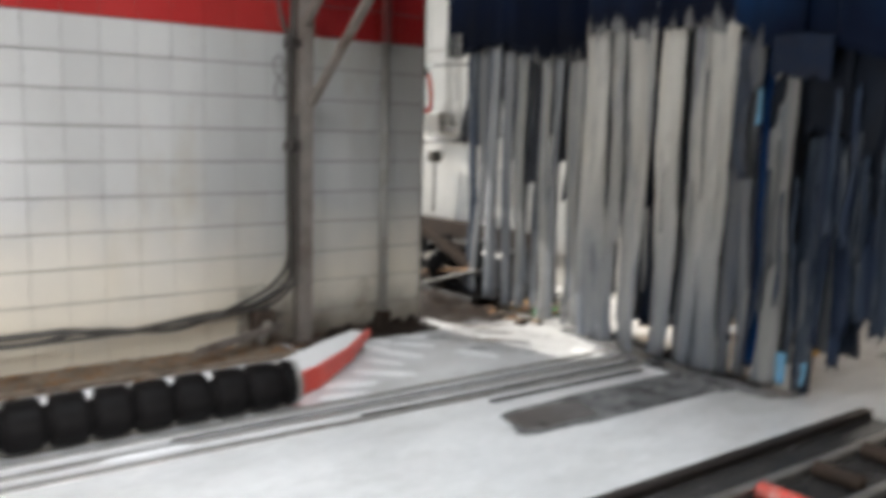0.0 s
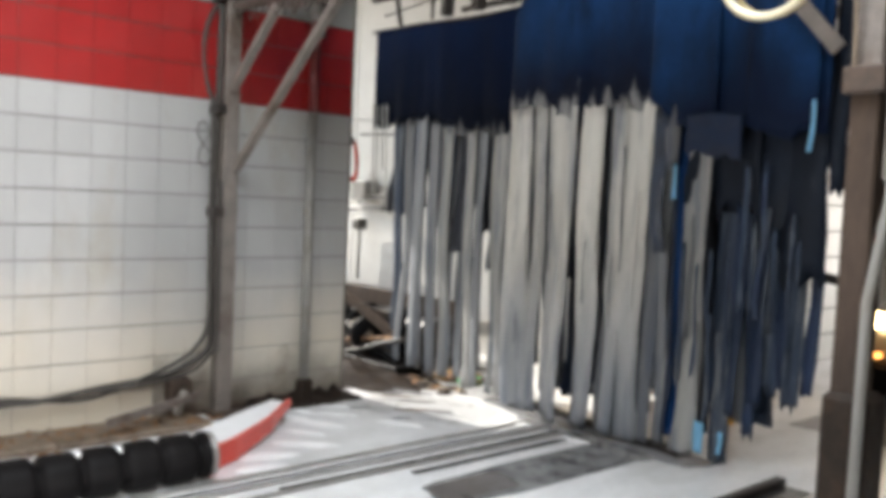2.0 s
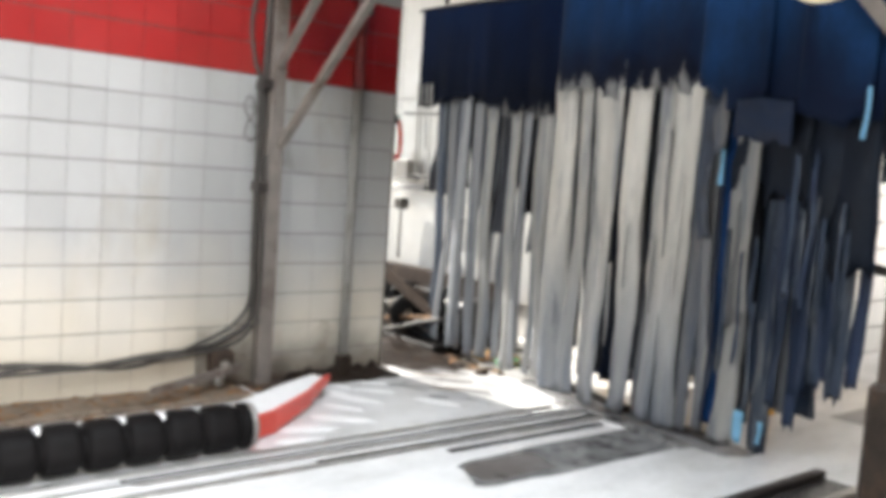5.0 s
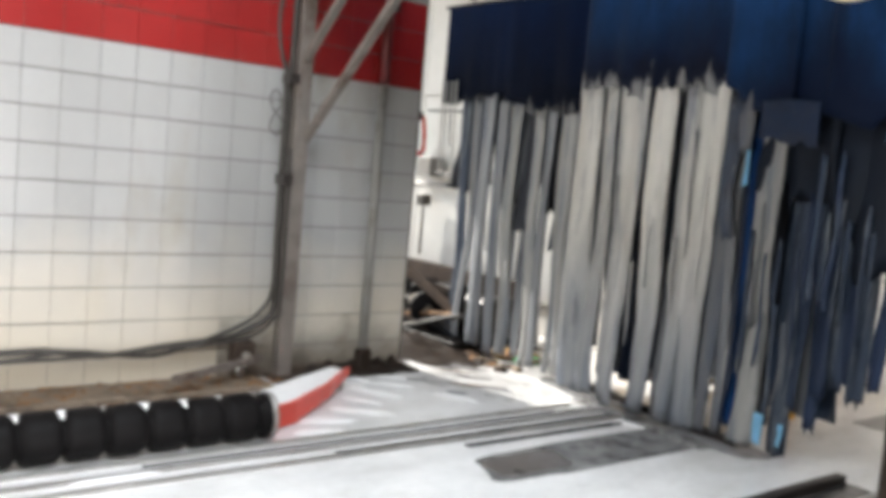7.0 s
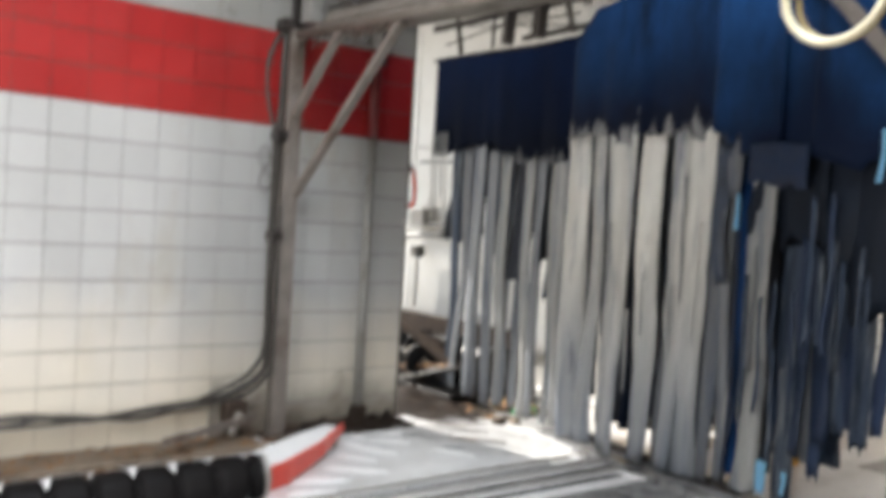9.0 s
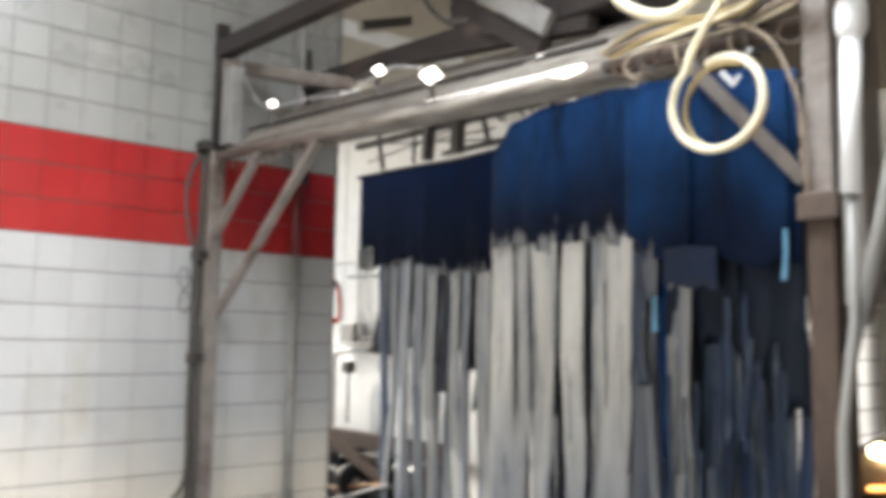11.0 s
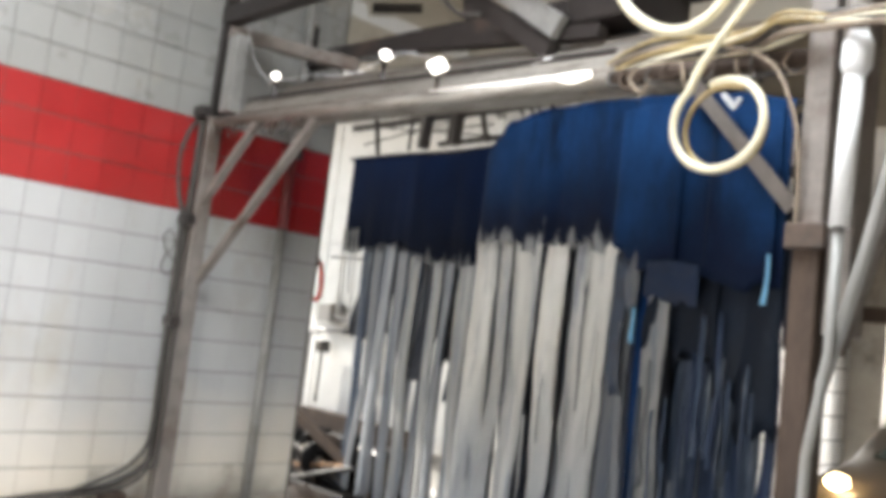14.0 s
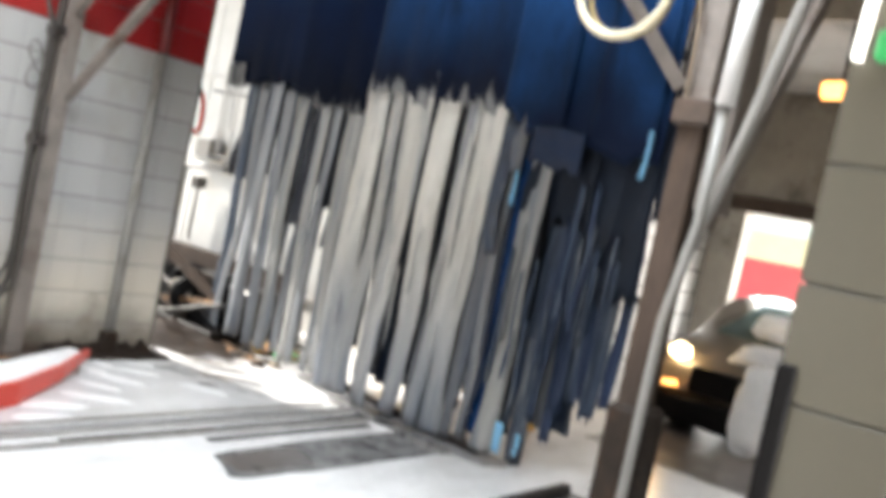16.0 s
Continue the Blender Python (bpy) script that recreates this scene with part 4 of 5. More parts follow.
def rag_pile(name, cx, cy, n, sx, sy, h, mats, seed, label, category, size=1.0):
    r = random.Random(seed)
    a = thing(name, (cx, cy, 0), label, category)
    for i in range(n):
        bm = bmesh.new()
        bmesh.ops.create_icosphere(bm, subdivisions=2, radius=1.0)
        s = Vector((r.uniform(0.06, 0.14), r.uniform(0.06, 0.13), r.uniform(0.02, 0.05))) * size
        at = Vector((r.uniform(-sx, sx), r.uniform(-sy, sy), 0))
        for v in bm.verts:
            k = 1 + 0.55 * noise.noise(v.co * 1.9 + Vector((i * 7.1, seed, 0))) + 0.4 * noise.noise(v.co * 4.5 + Vector((seed, i * 3.3, 0)))
            v.co = Vector((v.co.x * s.x * k, v.co.y * s.y * k, max(-0.2, v.co.z) * s.z * k + s.z * 0.25 + h * r.random() * 0.02)) + at
            v.co.z = max(v.co.z, 0.002)
        part("rag", bm, mats[i % len(mats)], a, "", True)
    return a


mud = thing("mud_heap", (-0.4, 3.1, 0), "dark wet dirt heaped beside the wall end", "dirt")
rm = random.Random(14)
mb = bmesh.new()
n_m = 26
grid_m = [[None] * (n_m + 1) for _ in range(n_m + 1)]
for i in range(n_m + 1):
    for k in range(n_m + 1):
        u, v = i / n_m * 2 - 1, k / n_m * 2 - 1
        rr = math.hypot(u, v) + 0.25 * noise.noise(Vector((u * 2.1, v * 2.1, 4.4)))
        h = max(0.0, 1 - rr) * 0.10 * (1 + 0.8 * noise.noise(Vector((u * 6, v * 6, 1.2))))
        grid_m[i][k] = mb.verts.new((-0.55 + u * 0.75, 3.12 + v * 0.50, max(h, 0) - 0.003))
for i in range(n_m):
    for k in range(n_m):
        mb.faces.new((grid_m[i][k], grid_m[i + 1][k], grid_m[i + 1][k + 1], grid_m[i][k + 1]))
part("dirt", into(mb, mud), M_MUD, mud, "", True)


def dirt_strip():
    a = thing("dirt_bank", (0.1, 2.2, 0), "black wet dirt banked against the tiled wall foot", "dirt")
    bm = bmesh.new()
    nu, nv = 10, 40
    g = []
    for i in range(nu + 1):
        row = []
        for k in range(nv + 1):
            u, v = i / nu, k / nv
            w = 0.12 + 0.16 * (0.5 + 0.5 * noise.noise(Vector((v * 5, 2.7, 0))))
            h = max(0.0, (1 - u) ** 1.5) * 0.07 * (1 + 0.8 * noise.noise(Vector((u * 3, v * 14, 1.9)))) * min(1, 6 * v, 6 * (1 - v))
            row.append(bm.verts.new((0.003 + u * w, 1.76 + v * 0.95, h - 0.002 * u)))
        g.append(row)
    for i in range(nu):
        for k in range(nv):
            bm.faces.new((g[i][k], g[i + 1][k], g[i + 1][k + 1], g[i][k + 1]))
    part("dirt", into(bm, a), M_MUD, a, "", True)
    return a


dirt_strip()
rag_pile("rag_pile", -0.02, 3.36, 44, 0.46, 0.11, 0.3, [M_MUD, M_LEAF, M_BROWN, M_MUD, M_KERB, M_LEAF], 23, "heap of wet brown debris on the alcove floor", "debris", 0.45)
# added black sheet that gives the pump cavity its shade
structure("alcove_floor", box(-2.7, -0.126, 2.56, 4.24, 0.0005, 0.006, 0), M_MUD, "black floor sheet that darkens the cavity under the pump", "floor")
rag_pile("rag_pile", 0.15, 3.72, 16, 0.45, 0.10, 0.4, [M_LEAF, M_BROWN, M_LEAF, M_YELLOW, M_KERB, M_GREEN], 3, "heap of brown and orange rags by the curtain foot", "rags")


# ---- floor fittings ----
def corrugated_tube():
    a = thing("corrugated_hose", (1.0, 0.2, 0), "thick black corrugated hose lying on the wet floor", "hose")
    pts, rad = [], []
    n = 240
    for i in range(n + 1):
        f = i / n
        y = -2.2 + 3.18 * f
        x = 1.15 - 0.015 * math.sin(f * 3)
        ph = (y / 0.185) % 1.0
        k = 0.076 + 0.042 * (1 - abs(2 * ph - 1) ** 7)
        pts.append((x, y, 0.119))
        rad.append(k)
    part("tube", into(hose(pts, 0.13, 20, None, rad), a), M_RUBBER, a, "", True)
    rf = random.Random(8)
    for i in range(9):
        y = 0.185 * (round(-0.9 / 0.185) + i) + 0.005
        if y > 0.95 or i in (2, 6):
            continue
        blob = bmesh.new()
        bmesh.ops.create_icosphere(blob, subdivisions=2, radius=1.0)
        sx, sy, sz = rf.uniform(0.030, 0.05), rf.uniform(0.026, 0.04), rf.uniform(0.014, 0.022)
        for v in blob.verts:
            k = 1 + 0.3 * noise.noise(v.co * 1.7 + Vector((i * 3.1, 0, 0)))
            v.co = Vector((1.118 + rf.uniform(-0.001, 0.001) + v.co.x * sx * k, y + v.co.y * sy * k, 0.206 + v.co.z * sz * k))
        part("foam_fleck", into(blob, a), M_FOAM, a, "white foam caught between the ribs", True)
    part("end_ring", into(hose([(1.148, 0.98, 0.119), (1.148, 1.01, 0.119)], 0.112, 20), a), M_STEEL, a, "scuffed pale metal end ring", True)
    return a


corrugated_tube()


def guide():
    a = thing("wheel_guide", (0.9, 1.3, 0), "faded red flared wheel guide with a white plate", "wheel guide")
    bm = bmesh.new()
    pts = [((1.10, 0.99, 0.004), 0.12), ((1.00, 1.23, 0.010), 0.12), ((0.72, 1.60, 0.045), 0.085), ((0.41, 1.92, 0.09), 0.045)]
    rows = []
    for (p, h), nrm in zip(pts, ((1, 0.1, 0), (0.85, 0.5, 0), (0.7, 0.7, 0), (0.7, 0.7, 0))):
        p, n = Vector(p), Vector(nrm).normalized() * 0.013
        rows.append([bm.verts.new(q) for q in (p + n, p - n, p - n + Vector((0, 0, h)), p + n + Vector((0, 0, h)))])
    for u, v in zip(rows, rows[1:]):
        for k in range(4):
            bm.faces.new((u[k], u[(k + 1) % 4], v[(k + 1) % 4], v[k]))
    bm.faces.new(rows[0][::-1])
    bm.faces.new(rows[-1])
    bmesh.ops.recalc_face_normals(bm, faces=bm.faces)
    part("guide_bar", into(bm, a), M_ORANGE, a, "faded red painted bar")
    part("plate", into(sheet([(1.05, 1.02, 0.085), (0.96, 1.22, 0.09), (0.70, 1.57, 0.10), (0.42, 1.88, 0.12), (0.36, 1.83, 0.13), (0.50, 1.52, 0.12), (0.72, 1.10, 0.10)], 0.012), a), M_FOAM, a, "white soapy plate")
    part("leg", into(box(0.40, 0.46, 1.80, 1.86, 0, 0.11, 0.003), a), M_STEEL, a)
    part("leg", into(box(0.76, 0.82, 1.12, 1.18, 0, 0.088, 0.003), a), M_STEEL, a)
    part("angle_iron", into(bar((0.35, 0.80, 0.12), (0.12, 1.45, 0.16), 0.04, 0.04), a), M_RUST, a)
    return a


guide()


def rails():
    a = thing("floor_rail", (1.45, 1.0, 0), "dark steel tyre guide rails set in the floor", "rail")
    for x0, x1, w in ((1.29, 1.27, 0.035), (1.40, 1.44, 0.03), (1.50, 1.60, 0.03)):
        part("rail", into(bar((x0, -3.0, 0.006), (x1, 3.25, 0.006), w, 0.016), a), M_STEEL, a)
    for x, w, y0 in ((1.345, 0.018, 0.3), (1.52, 0.04, 1.2), (1.68, 0.045, 1.9)):
        part("groove", into(bar((x, y0, 0.003), (x + 0.02, 3.2, 0.003), w, 0.008), a), M_DARKFLOOR, a)
    part("cross_bar", into(bar((0.62, 3.60, 0.02), (2.3, 3.40, 0.02), 0.06, 0.04), a), M_DARK, a)
    part("cross_bar", into(bar((0.70, 3.42, 0.012), (2.25, 3.16, 0.012), 0.10, 0.02), a), M_WETPATCH, a)
    return a


rails()


def foam(name, spots, seed):
    r = random.Random(seed)
    for cx, cy, lx, ly, ang in spots:
        bm = bmesh.new()
        ring = []
        for i in range(30):
            t = 2 * math.pi * i / 30
            k = 1 + 0.35 * noise.noise(Vector((math.cos(t) * 2.2 + cx * 9, math.sin(t) * 2.2 + cy * 7, seed)))
            u, v = lx * k * math.cos(t), ly * k * math.sin(t)
            ring.append(Vector((cx + u * math.cos(ang) - v * math.sin(ang), cy + u * math.sin(ang) + v * math.cos(ang), 0.002)))
        top = [bm.verts.new(p.lerp(Vector((cx, cy, 0)), 0.25) + Vector((0, 0, 0.012))) for p in ring]
        low = [bm.verts.new(p) for p in ring]
        bm.faces.new(top)
        for i in range(30):
            bm.faces.new((low[i], low[(i + 1) % 30], top[(i + 1) % 30], top[i]))
        tagged(link_mesh(name, bm, M_FOAM, None, True), "white soap foam patch, also standing for sun glare on the floor", "foam", "foam patches")


# foam by the hose; patches near guide and wall end imitate sun glare
foam("foam_glare_patch", [(0.60, 2.02, 0.20, 0.05, 0.45), (0.88, 2.46, 0.16, 0.04, 0.5), (0.30, 2.10, 0.09, 0.03, 0.3), (0.38, 1.96, 0.13, 0.022, 0.75), (0.48, 2.24, 0.15, 0.028, 0.8), (0.74, 1.84, 0.14, 0.024, 0.6), (0.30, 2.36, 0.10, 0.02, 0.9), (1.02, 1.42, 0.16, 0.06, 1.2), (1.19, 1.28, 0.15, 0.05, 1.35), (0.93, 1.70, 0.20, 0.05, 0.85), (0.86, 0.55, 0.14, 0.05, 1.5), (0.84, 0.05, 0.18, 0.06, 1.6), (0.90, -0.4, 0.16, 0.05, 1.5), (1.42, 0.15, 0.22, 0.035, 1.55), (1.40, -0.5, 0.2, 0.03, 1.6), (1.75, 3.12, 0.10, 0.03, 0.2), (1.25, 3.10, 0.14, 0.04, 0.4)], 5)


# dark smears break up the sun patch in place of ragged shadows
def shade_smears():
    a = thing("shade_smears", (0.6, 2.7, 0), "ragged dark smears imitating shadows across the sun patch", "dirt", "", "stuff")
    r = random.Random(41)
    for i in range(13):
        cx, cy = r.uniform(0.10, 0.9), r.uniform(2.30, 3.15)
        lx, ly, ang = r.uniform(0.06, 0.22), r.uniform(0.012, 0.04), 0.86 + r.uniform(-0.25, 0.25)
        bm = bmesh.new()
        ring = []
        for k in range(24):
            t = 2 * math.pi * k / 24
            q = 1 + 0.55 * noise.noise(Vector((math.cos(t) * 2.6 + i * 5, math.sin(t) * 2.6, 6.1)))
            u, v = lx * q * math.cos(t), ly * q * math.sin(t)
            ring.append((cx + u * math.cos(ang) - v * math.sin(ang), cy + u * math.sin(ang) + v * math.cos(ang)))
        z = 0.005 + 0.0004 * i
        top = [bm.verts.new((cx + 0.8 * (x - cx), cy + 0.8 * (y - cy), z)) for x, y in ring]
        low = [bm.verts.new((x, y, 0.0005)) for x, y in ring]
        bm.faces.new(top)
        for k in range(24):
            bm.faces.new((low[k], low[(k + 1) % 24], top[(k + 1) % 24], top[k]))
        bmesh.ops.recalc_face_normals(bm, faces=bm.faces)
        part("smear", into(bm, a), (M_DAMP, M_KERB, M_DARKWET, M_DAMP)[i % 4], a)
    return a


shade_smears()


def drain():
    a = thing("floor_drain", (2.0, 2.4, 0), "dark wet drain channel in the floor", "drain")
    def blot(cx, cy, lx, ly, z, seed):
        ring = []
        for i in range(40):
            t = 2 * math.pi * i / 40
            k = 1 + 0.22 * noise.noise(Vector((math.cos(t) * 1.8, math.sin(t) * 1.8, seed)))
            ring.append((cx + lx * k * math.copysign(abs(math.cos(t)) ** 0.6, math.cos(t)), cy + ly * k * math.copysign(abs(math.sin(t)) ** 0.6, math.sin(t)), z))
        return sheet(ring, z - 0.0005)
    part("wet_patch", into(blot(2.02, 2.62, 0.20, 0.86, 0.003, 3.1), a), M_WETPATCH, a, "damp grey patch")
    part("cover", into(blot(2.02, 2.02, 0.13, 0.26, 0.006, 7.7), a), M_DARKWET, a, "dark drain cover")
    part("cover", into(blot(1.95, 2.95, 0.10, 0.26, 0.006, 5.2), a), M_WETPATCH, a)
    part("wet_patch", into(blot(1.75, 3.36, 0.74, 0.17, 0.0045, 9.4), a), M_DAMP, a, "damp film under the curtain")
    return a


drain()


def puddle():
    bm = bmesh.new()
    ring = []
    for i in range(48):
        t = 2 * math.pi * i / 48
        k = 1 + 0.5 * noise.noise(Vector((math.cos(t) * 2.6, math.sin(t) * 2.6, 3.3)))
        ring.append((0.66 + 0.50 * k * math.cos(t) + 0.10 * math.sin(t), 2.86 + 0.36 * k * math.sin(t), 0.0025))
    return tagged(link_mesh("puddle", sheet(ring, 0.002), M_PUDDLE), "thin puddle of soapy water shining on the floor", "puddle")


puddle()


def conveyor():
    a = thing("conveyor_track", (3.3, 1.0, 0), "dark greasy conveyor track with steel edge", "conveyor")
    part("edge", into(box(2.90, 2.96, -5, 3.4, 0, 0.05, 0.004), a), M_DARK, a)
    part("bed", into(box(2.96, 3.75, -5, 3.4, 0, 0.012, 0), a), M_DARKFLOOR, a)
    for x in (3.15, 3.45):
        part("track", into(box(x, x + 0.05, -5, 3.4, 0.012, 0.05, 0.004), a), M_STEEL, a)
    for i in range(14):
        y = -2.4 + 0.4 * i
        part("roller", into(hose([(3.22, y, 0.05), (3.43, y, 0.05)], 0.035, 12), a), M_ORANGE if i == 11 else M_BROWN, a, "", True)
    return a


conveyor()


# ---- services on the tiled wall ----
def wall_pipe():
    a = thing("drain_pipe", (0.05, 2.25, 0), "grey downpipe clipped to the tiled wall", "pipe")
    # pipe in darker tones of the wall colours behind it
    for z0, z1, m, words in ((0.03, 1.995, M_PIPEWALL, "pipe a tone darker than the wall's white"), (1.995, 2.605, M_PIPERED, "stretch of pipe a tone darker than the red band"), (2.605, 4.3, M_PIPEWALL, "pipe a tone darker than the wall's white")):
        part("pipe", into(hose([(0.036, 2.26, z0), (0.036, 2.26, z1)], 0.034, 14), a), m, a, words, True)
    part("shoe", into(box(0.003, 0.095, 2.205, 2.315, 0, 0.16, 0.02), a), M_MUD, a, "dark dirty pipe shoe")
    return a


wall_pipe()


def wall_cables():
    runs = [
        [(0.05, -2.0, 0.30), (0.05, -0.6, 0.26), (0.05, -0.05, 0.256), (0.05, 0.17, 0.256), (0.05, 0.40, 0.218), (0.05, 0.55, 0.215), (0.05, 0.87, 0.252), (0.05, 1.23, 0.284), (0.05, 1.40, 0.345), (0.05, 1.50, 0.40), (0.05, 1.545, 0.50), (0.05, 1.54, 0.9), (0.05, 1.535, 1.36), (0.05, 1.55, 1.93), (0.05, 1.56, 2.6)],
        [(0.07, -2.0, 0.26), (0.07, -0.5, 0.23), (0.07, -0.05, 0.212), (0.07, 0.29, 0.25), (0.07, 0.70, 0.20), (0.07, 0.95, 0.235), (0.07, 1.30, 0.36), (0.07, 1.44, 0.45), (0.075, 1.515, 0.60), (0.075, 1.515, 1.0), (0.07, 1.515, 1.7), (0.05, 1.52, 2.0)],
        [(0.09, -1.5, 0.23), (0.09, 0.2, 0.215), (0.09, 0.7, 0.24), (0.09, 1.1, 0.25), (0.10, 1.38, 0.30), (0.11, 1.51, 0.40), (0.11, 1.56, 0.55), (0.10, 1.56, 1.5)],
    ]
    for pts, r in zip(runs, (0.018, 0.013, 0.011)):
        tagged(link_mesh("wall_cable", hose(curve_points(pts, 7), r, 8), M_CABLE, None, True), "dark cable sagging along the tiled wall", "cable", "cables on the wall")
    wire = curve_points([(0.05, 1.52, 1.66), (0.05, 1.46, 1.72), (0.05, 1.42, 1.80), (0.05, 1.46, 1.86), (0.05, 1.50, 1.78), (0.05, 1.45, 1.70), (0.05, 1.43, 1.62), (0.05, 1.48, 1.58), (0.05, 1.52, 1.64)], 6)
    tagged(link_mesh("tie_wire", hose(wire, 0.004, 6), M_CABLE, None, True), "thin dark tie wire twisted round the cables", "wire")
    loop = curve_points([(0.03, 1.58, 1.9), (0.0, 1.50, 2.1), (0.0, 1.47, 2.35), (0.02, 1.52, 2.55), (0.03, 1.60, 2.62)], 6)
    tagged(link_mesh("wall_cable", hose(loop, 0.014, 8), M_CABLE, None, True), "dark cable loop beside the arch post", "cable", "cables on the wall")


wall_cables()


def valve():
    a = thing("valve_box", (0.2, 1.32, 0), "small dirty valve with a metal stem", "valve")
    part("body", into(box(0.02, 0.14, 1.26, 1.40, 0.12, 0.27, 0.015), a), M_BROWN, a)
    part("stem", into(hose([(0.08, 1.33, 0.0), (0.08, 1.33, 0.14)], 0.03, 12), a), M_STEEL, a, "", True)
    part("knob", into(hose([(0.13, 1.33, 0.18), (0.18, 1.33, 0.18)], 0.03, 12), a), M_STAIN, a, "", True)
    return a


valve()

kerb = thing("kerb_ledge", (0.2, -0.5, 0), "dirty concrete ledge strewn with leaves along the wall", "kerb")
for k in range(7):
    part("slab", into(box(0.002, 0.34, -4.85 + 0.9 * k, -3.956 + 0.9 * k, 0, 0.035 + 0.003 * (k % 2), 0.01), kerb), M_KERB, kerb)
litter = bmesh.new()
rl = random.Random(12)
for i in range(420):
    y, x = rl.uniform(-1.2, 1.5), rl.uniform(0.03, 0.40)
    s = rl.uniform(0.012, 0.035)
    c = Vector((x, y, 0.037 + rl.uniform(0, 0.012) if x < 0.33 else 0.004))
    an = rl.uniform(0, 6.3)
    d, e = Vector((math.cos(an), math.sin(an), rl.uniform(-0.3, 0.3))) * s, Vector((-math.sin(an), math.cos(an), rl.uniform(-0.3, 0.3))) * s * 0.5
    vs = [litter.verts.new(c + q) for q in (d, e, -d, -e + Vector((0, 0, 0.004)))]
    litter.faces.new(vs)
tagged(link_mesh("leaf_litter", litter, M_LEAF), "brown leaf litter scattered along the wall foot", "litter", kind="stuff")


# ---- hoses and pipes by the right post ----
def loops():
    def circle(c, r, y, a0, a1, n=28, dy=0.0):
        return [(c[0] + r * math.cos(radians(a0 + (a1 - a0) * i / n)), y + dy * i / n, c[1] + r * math.sin(radians(a0 + (a1 - a0) * i / n))) for i in range(n + 1)]
    ring1 = [(3.82, 1.50, 2.62), (3.72, 1.50, 2.50), (3.63, 1.50, 2.38)] + circle((3.695, 2.192), 0.150, 1.50, 130, 470, 30, 0.05)
    tagged(link_mesh("hose_loop", hose(curve_points(ring1, 3), 0.0135, 10), M_HOSE, None, True), "coiled pale yellow hose hanging from the arch", "hose", "coiled hoses")
    ring1b = circle((3.70, 2.185), 0.136, 1.54, 60, 400, 30, 0.03)
    tagged(link_mesh("hose_loop", hose(ring1b, 0.010, 10), M_HOSE2, None, True), "coiled pale yellow hose hanging from the arch", "hose", "coiled hoses")
    ring2 = curve_points([(3.22, 1.5, 3.2), (3.22, 1.5, 2.85), (3.30, 1.5, 2.67), (3.42, 1.5, 2.56), (3.56, 1.5, 2.52), (3.68, 1.5, 2.58), (3.74, 1.5, 2.72), (3.72, 1.5, 2.9)], 6)
    tagged(link_mesh("hose_loop", hose(ring2, 0.019, 10), M_HOSE, None, True), "long drooping loop of pale yellow hose", "hose", "coiled hoses")
    drop = curve_points([(3.68, 1.57, 2.46), (3.77, 1.57, 2.43), (3.85, 1.57, 2.37), (3.905, 1.57, 2.26), (3.938, 1.575, 2.14), (3.945, 1.585, 1.98), (3.945, 1.590, 1.86)], 5)
    tagged(link_mesh("drop_hose", hose(drop, 0.007, 8), M_KERB, None, True), "thin grimy brown hose running down the arch post", "hose")
    r = random.Random(6)
    for i in range(11):
        o = r.uniform(-0.06, 0.06)
        w = [r.uniform(-0.035, 0.035) for _ in range(7)]
        pts = curve_points([(2.98, 1.76, 2.50 + o * 0.8), (3.33, 1.66, 2.53 + o * 0.7 + w[0]), (3.70, 1.62 + w[1], 2.50 + o * 0.6 + w[2] * 0.5), (3.88, 1.56 + w[3], 2.50 + o * 0.5 + w[4] * 0.5), (4.03, 1.52, 2.475 + o * 0.4 + w[5] * 0.4), (4.19, 1.46, 2.44 + o * 0.4), (4.36, 1.40, 2.395 + o * 0.5), (4.9, 1.25, 2.26 + o)], 5)
        tagged(link_mesh("hose_run", hose(pts, r.uniform(0.005, 0.011), 8), (M_HOSE2, M_CABLE, M_KERB, M_HOSE, M_CABLE)[i % 5], None, True), "bundled hose running across the arch top", "hose", "bundled hoses")


loops()


def right_tubes():
    a = thing("pipe_stand", (4.1, 1.5, 0), "shiny steel pipes beside the arch post", "pipes")
    part("pipe", into(hose([(4.032, 1.565, 0.0), (4.036, 1.575, 1.2), (4.085, 1.56, 1.5), (4.085, 1.56, 1.86)], 0.016, 14), a), M_PIPE, a, "", True)
    part("pipe", into(hose([(4.085, 1.56, 1.86), (4.10, 1.56, 2.30)], 0.029, 14), a), M_PLATE, a, "white painted pipe", True)
    part("coupling", into(hose([(4.10, 1.56, 2.30), (4.102, 1.56, 2.33), (4.103, 1.56, 2.40), (4.104, 1.56, 2.43)], 0.04, 14, None, [0.029, 0.044, 0.044, 0.029]), a), M_PLATE, a, "white plastic coupling", True)
    part("pipe", into(hose([(4.104, 1.56, 2.43), (4.11, 1.56, 3.4)], 0.027, 14), a), M_PLATE, a, "white painted pipe", True)
    part("pipe", into(hose([(4.04, 1.63, 1.40), (4.18, 1.52, 1.77), (4.28, 1.50, 2.22), (4.42, 1.46, 2.9)], 0.020, 14), a), M_PIPE, a, "", True)
    part("clamp", into(box(3.915, 4.04, 1.58, 1.608, 1.80, 1.88, 0.006), a), M_DARK, a)
    return a


right_tubes()


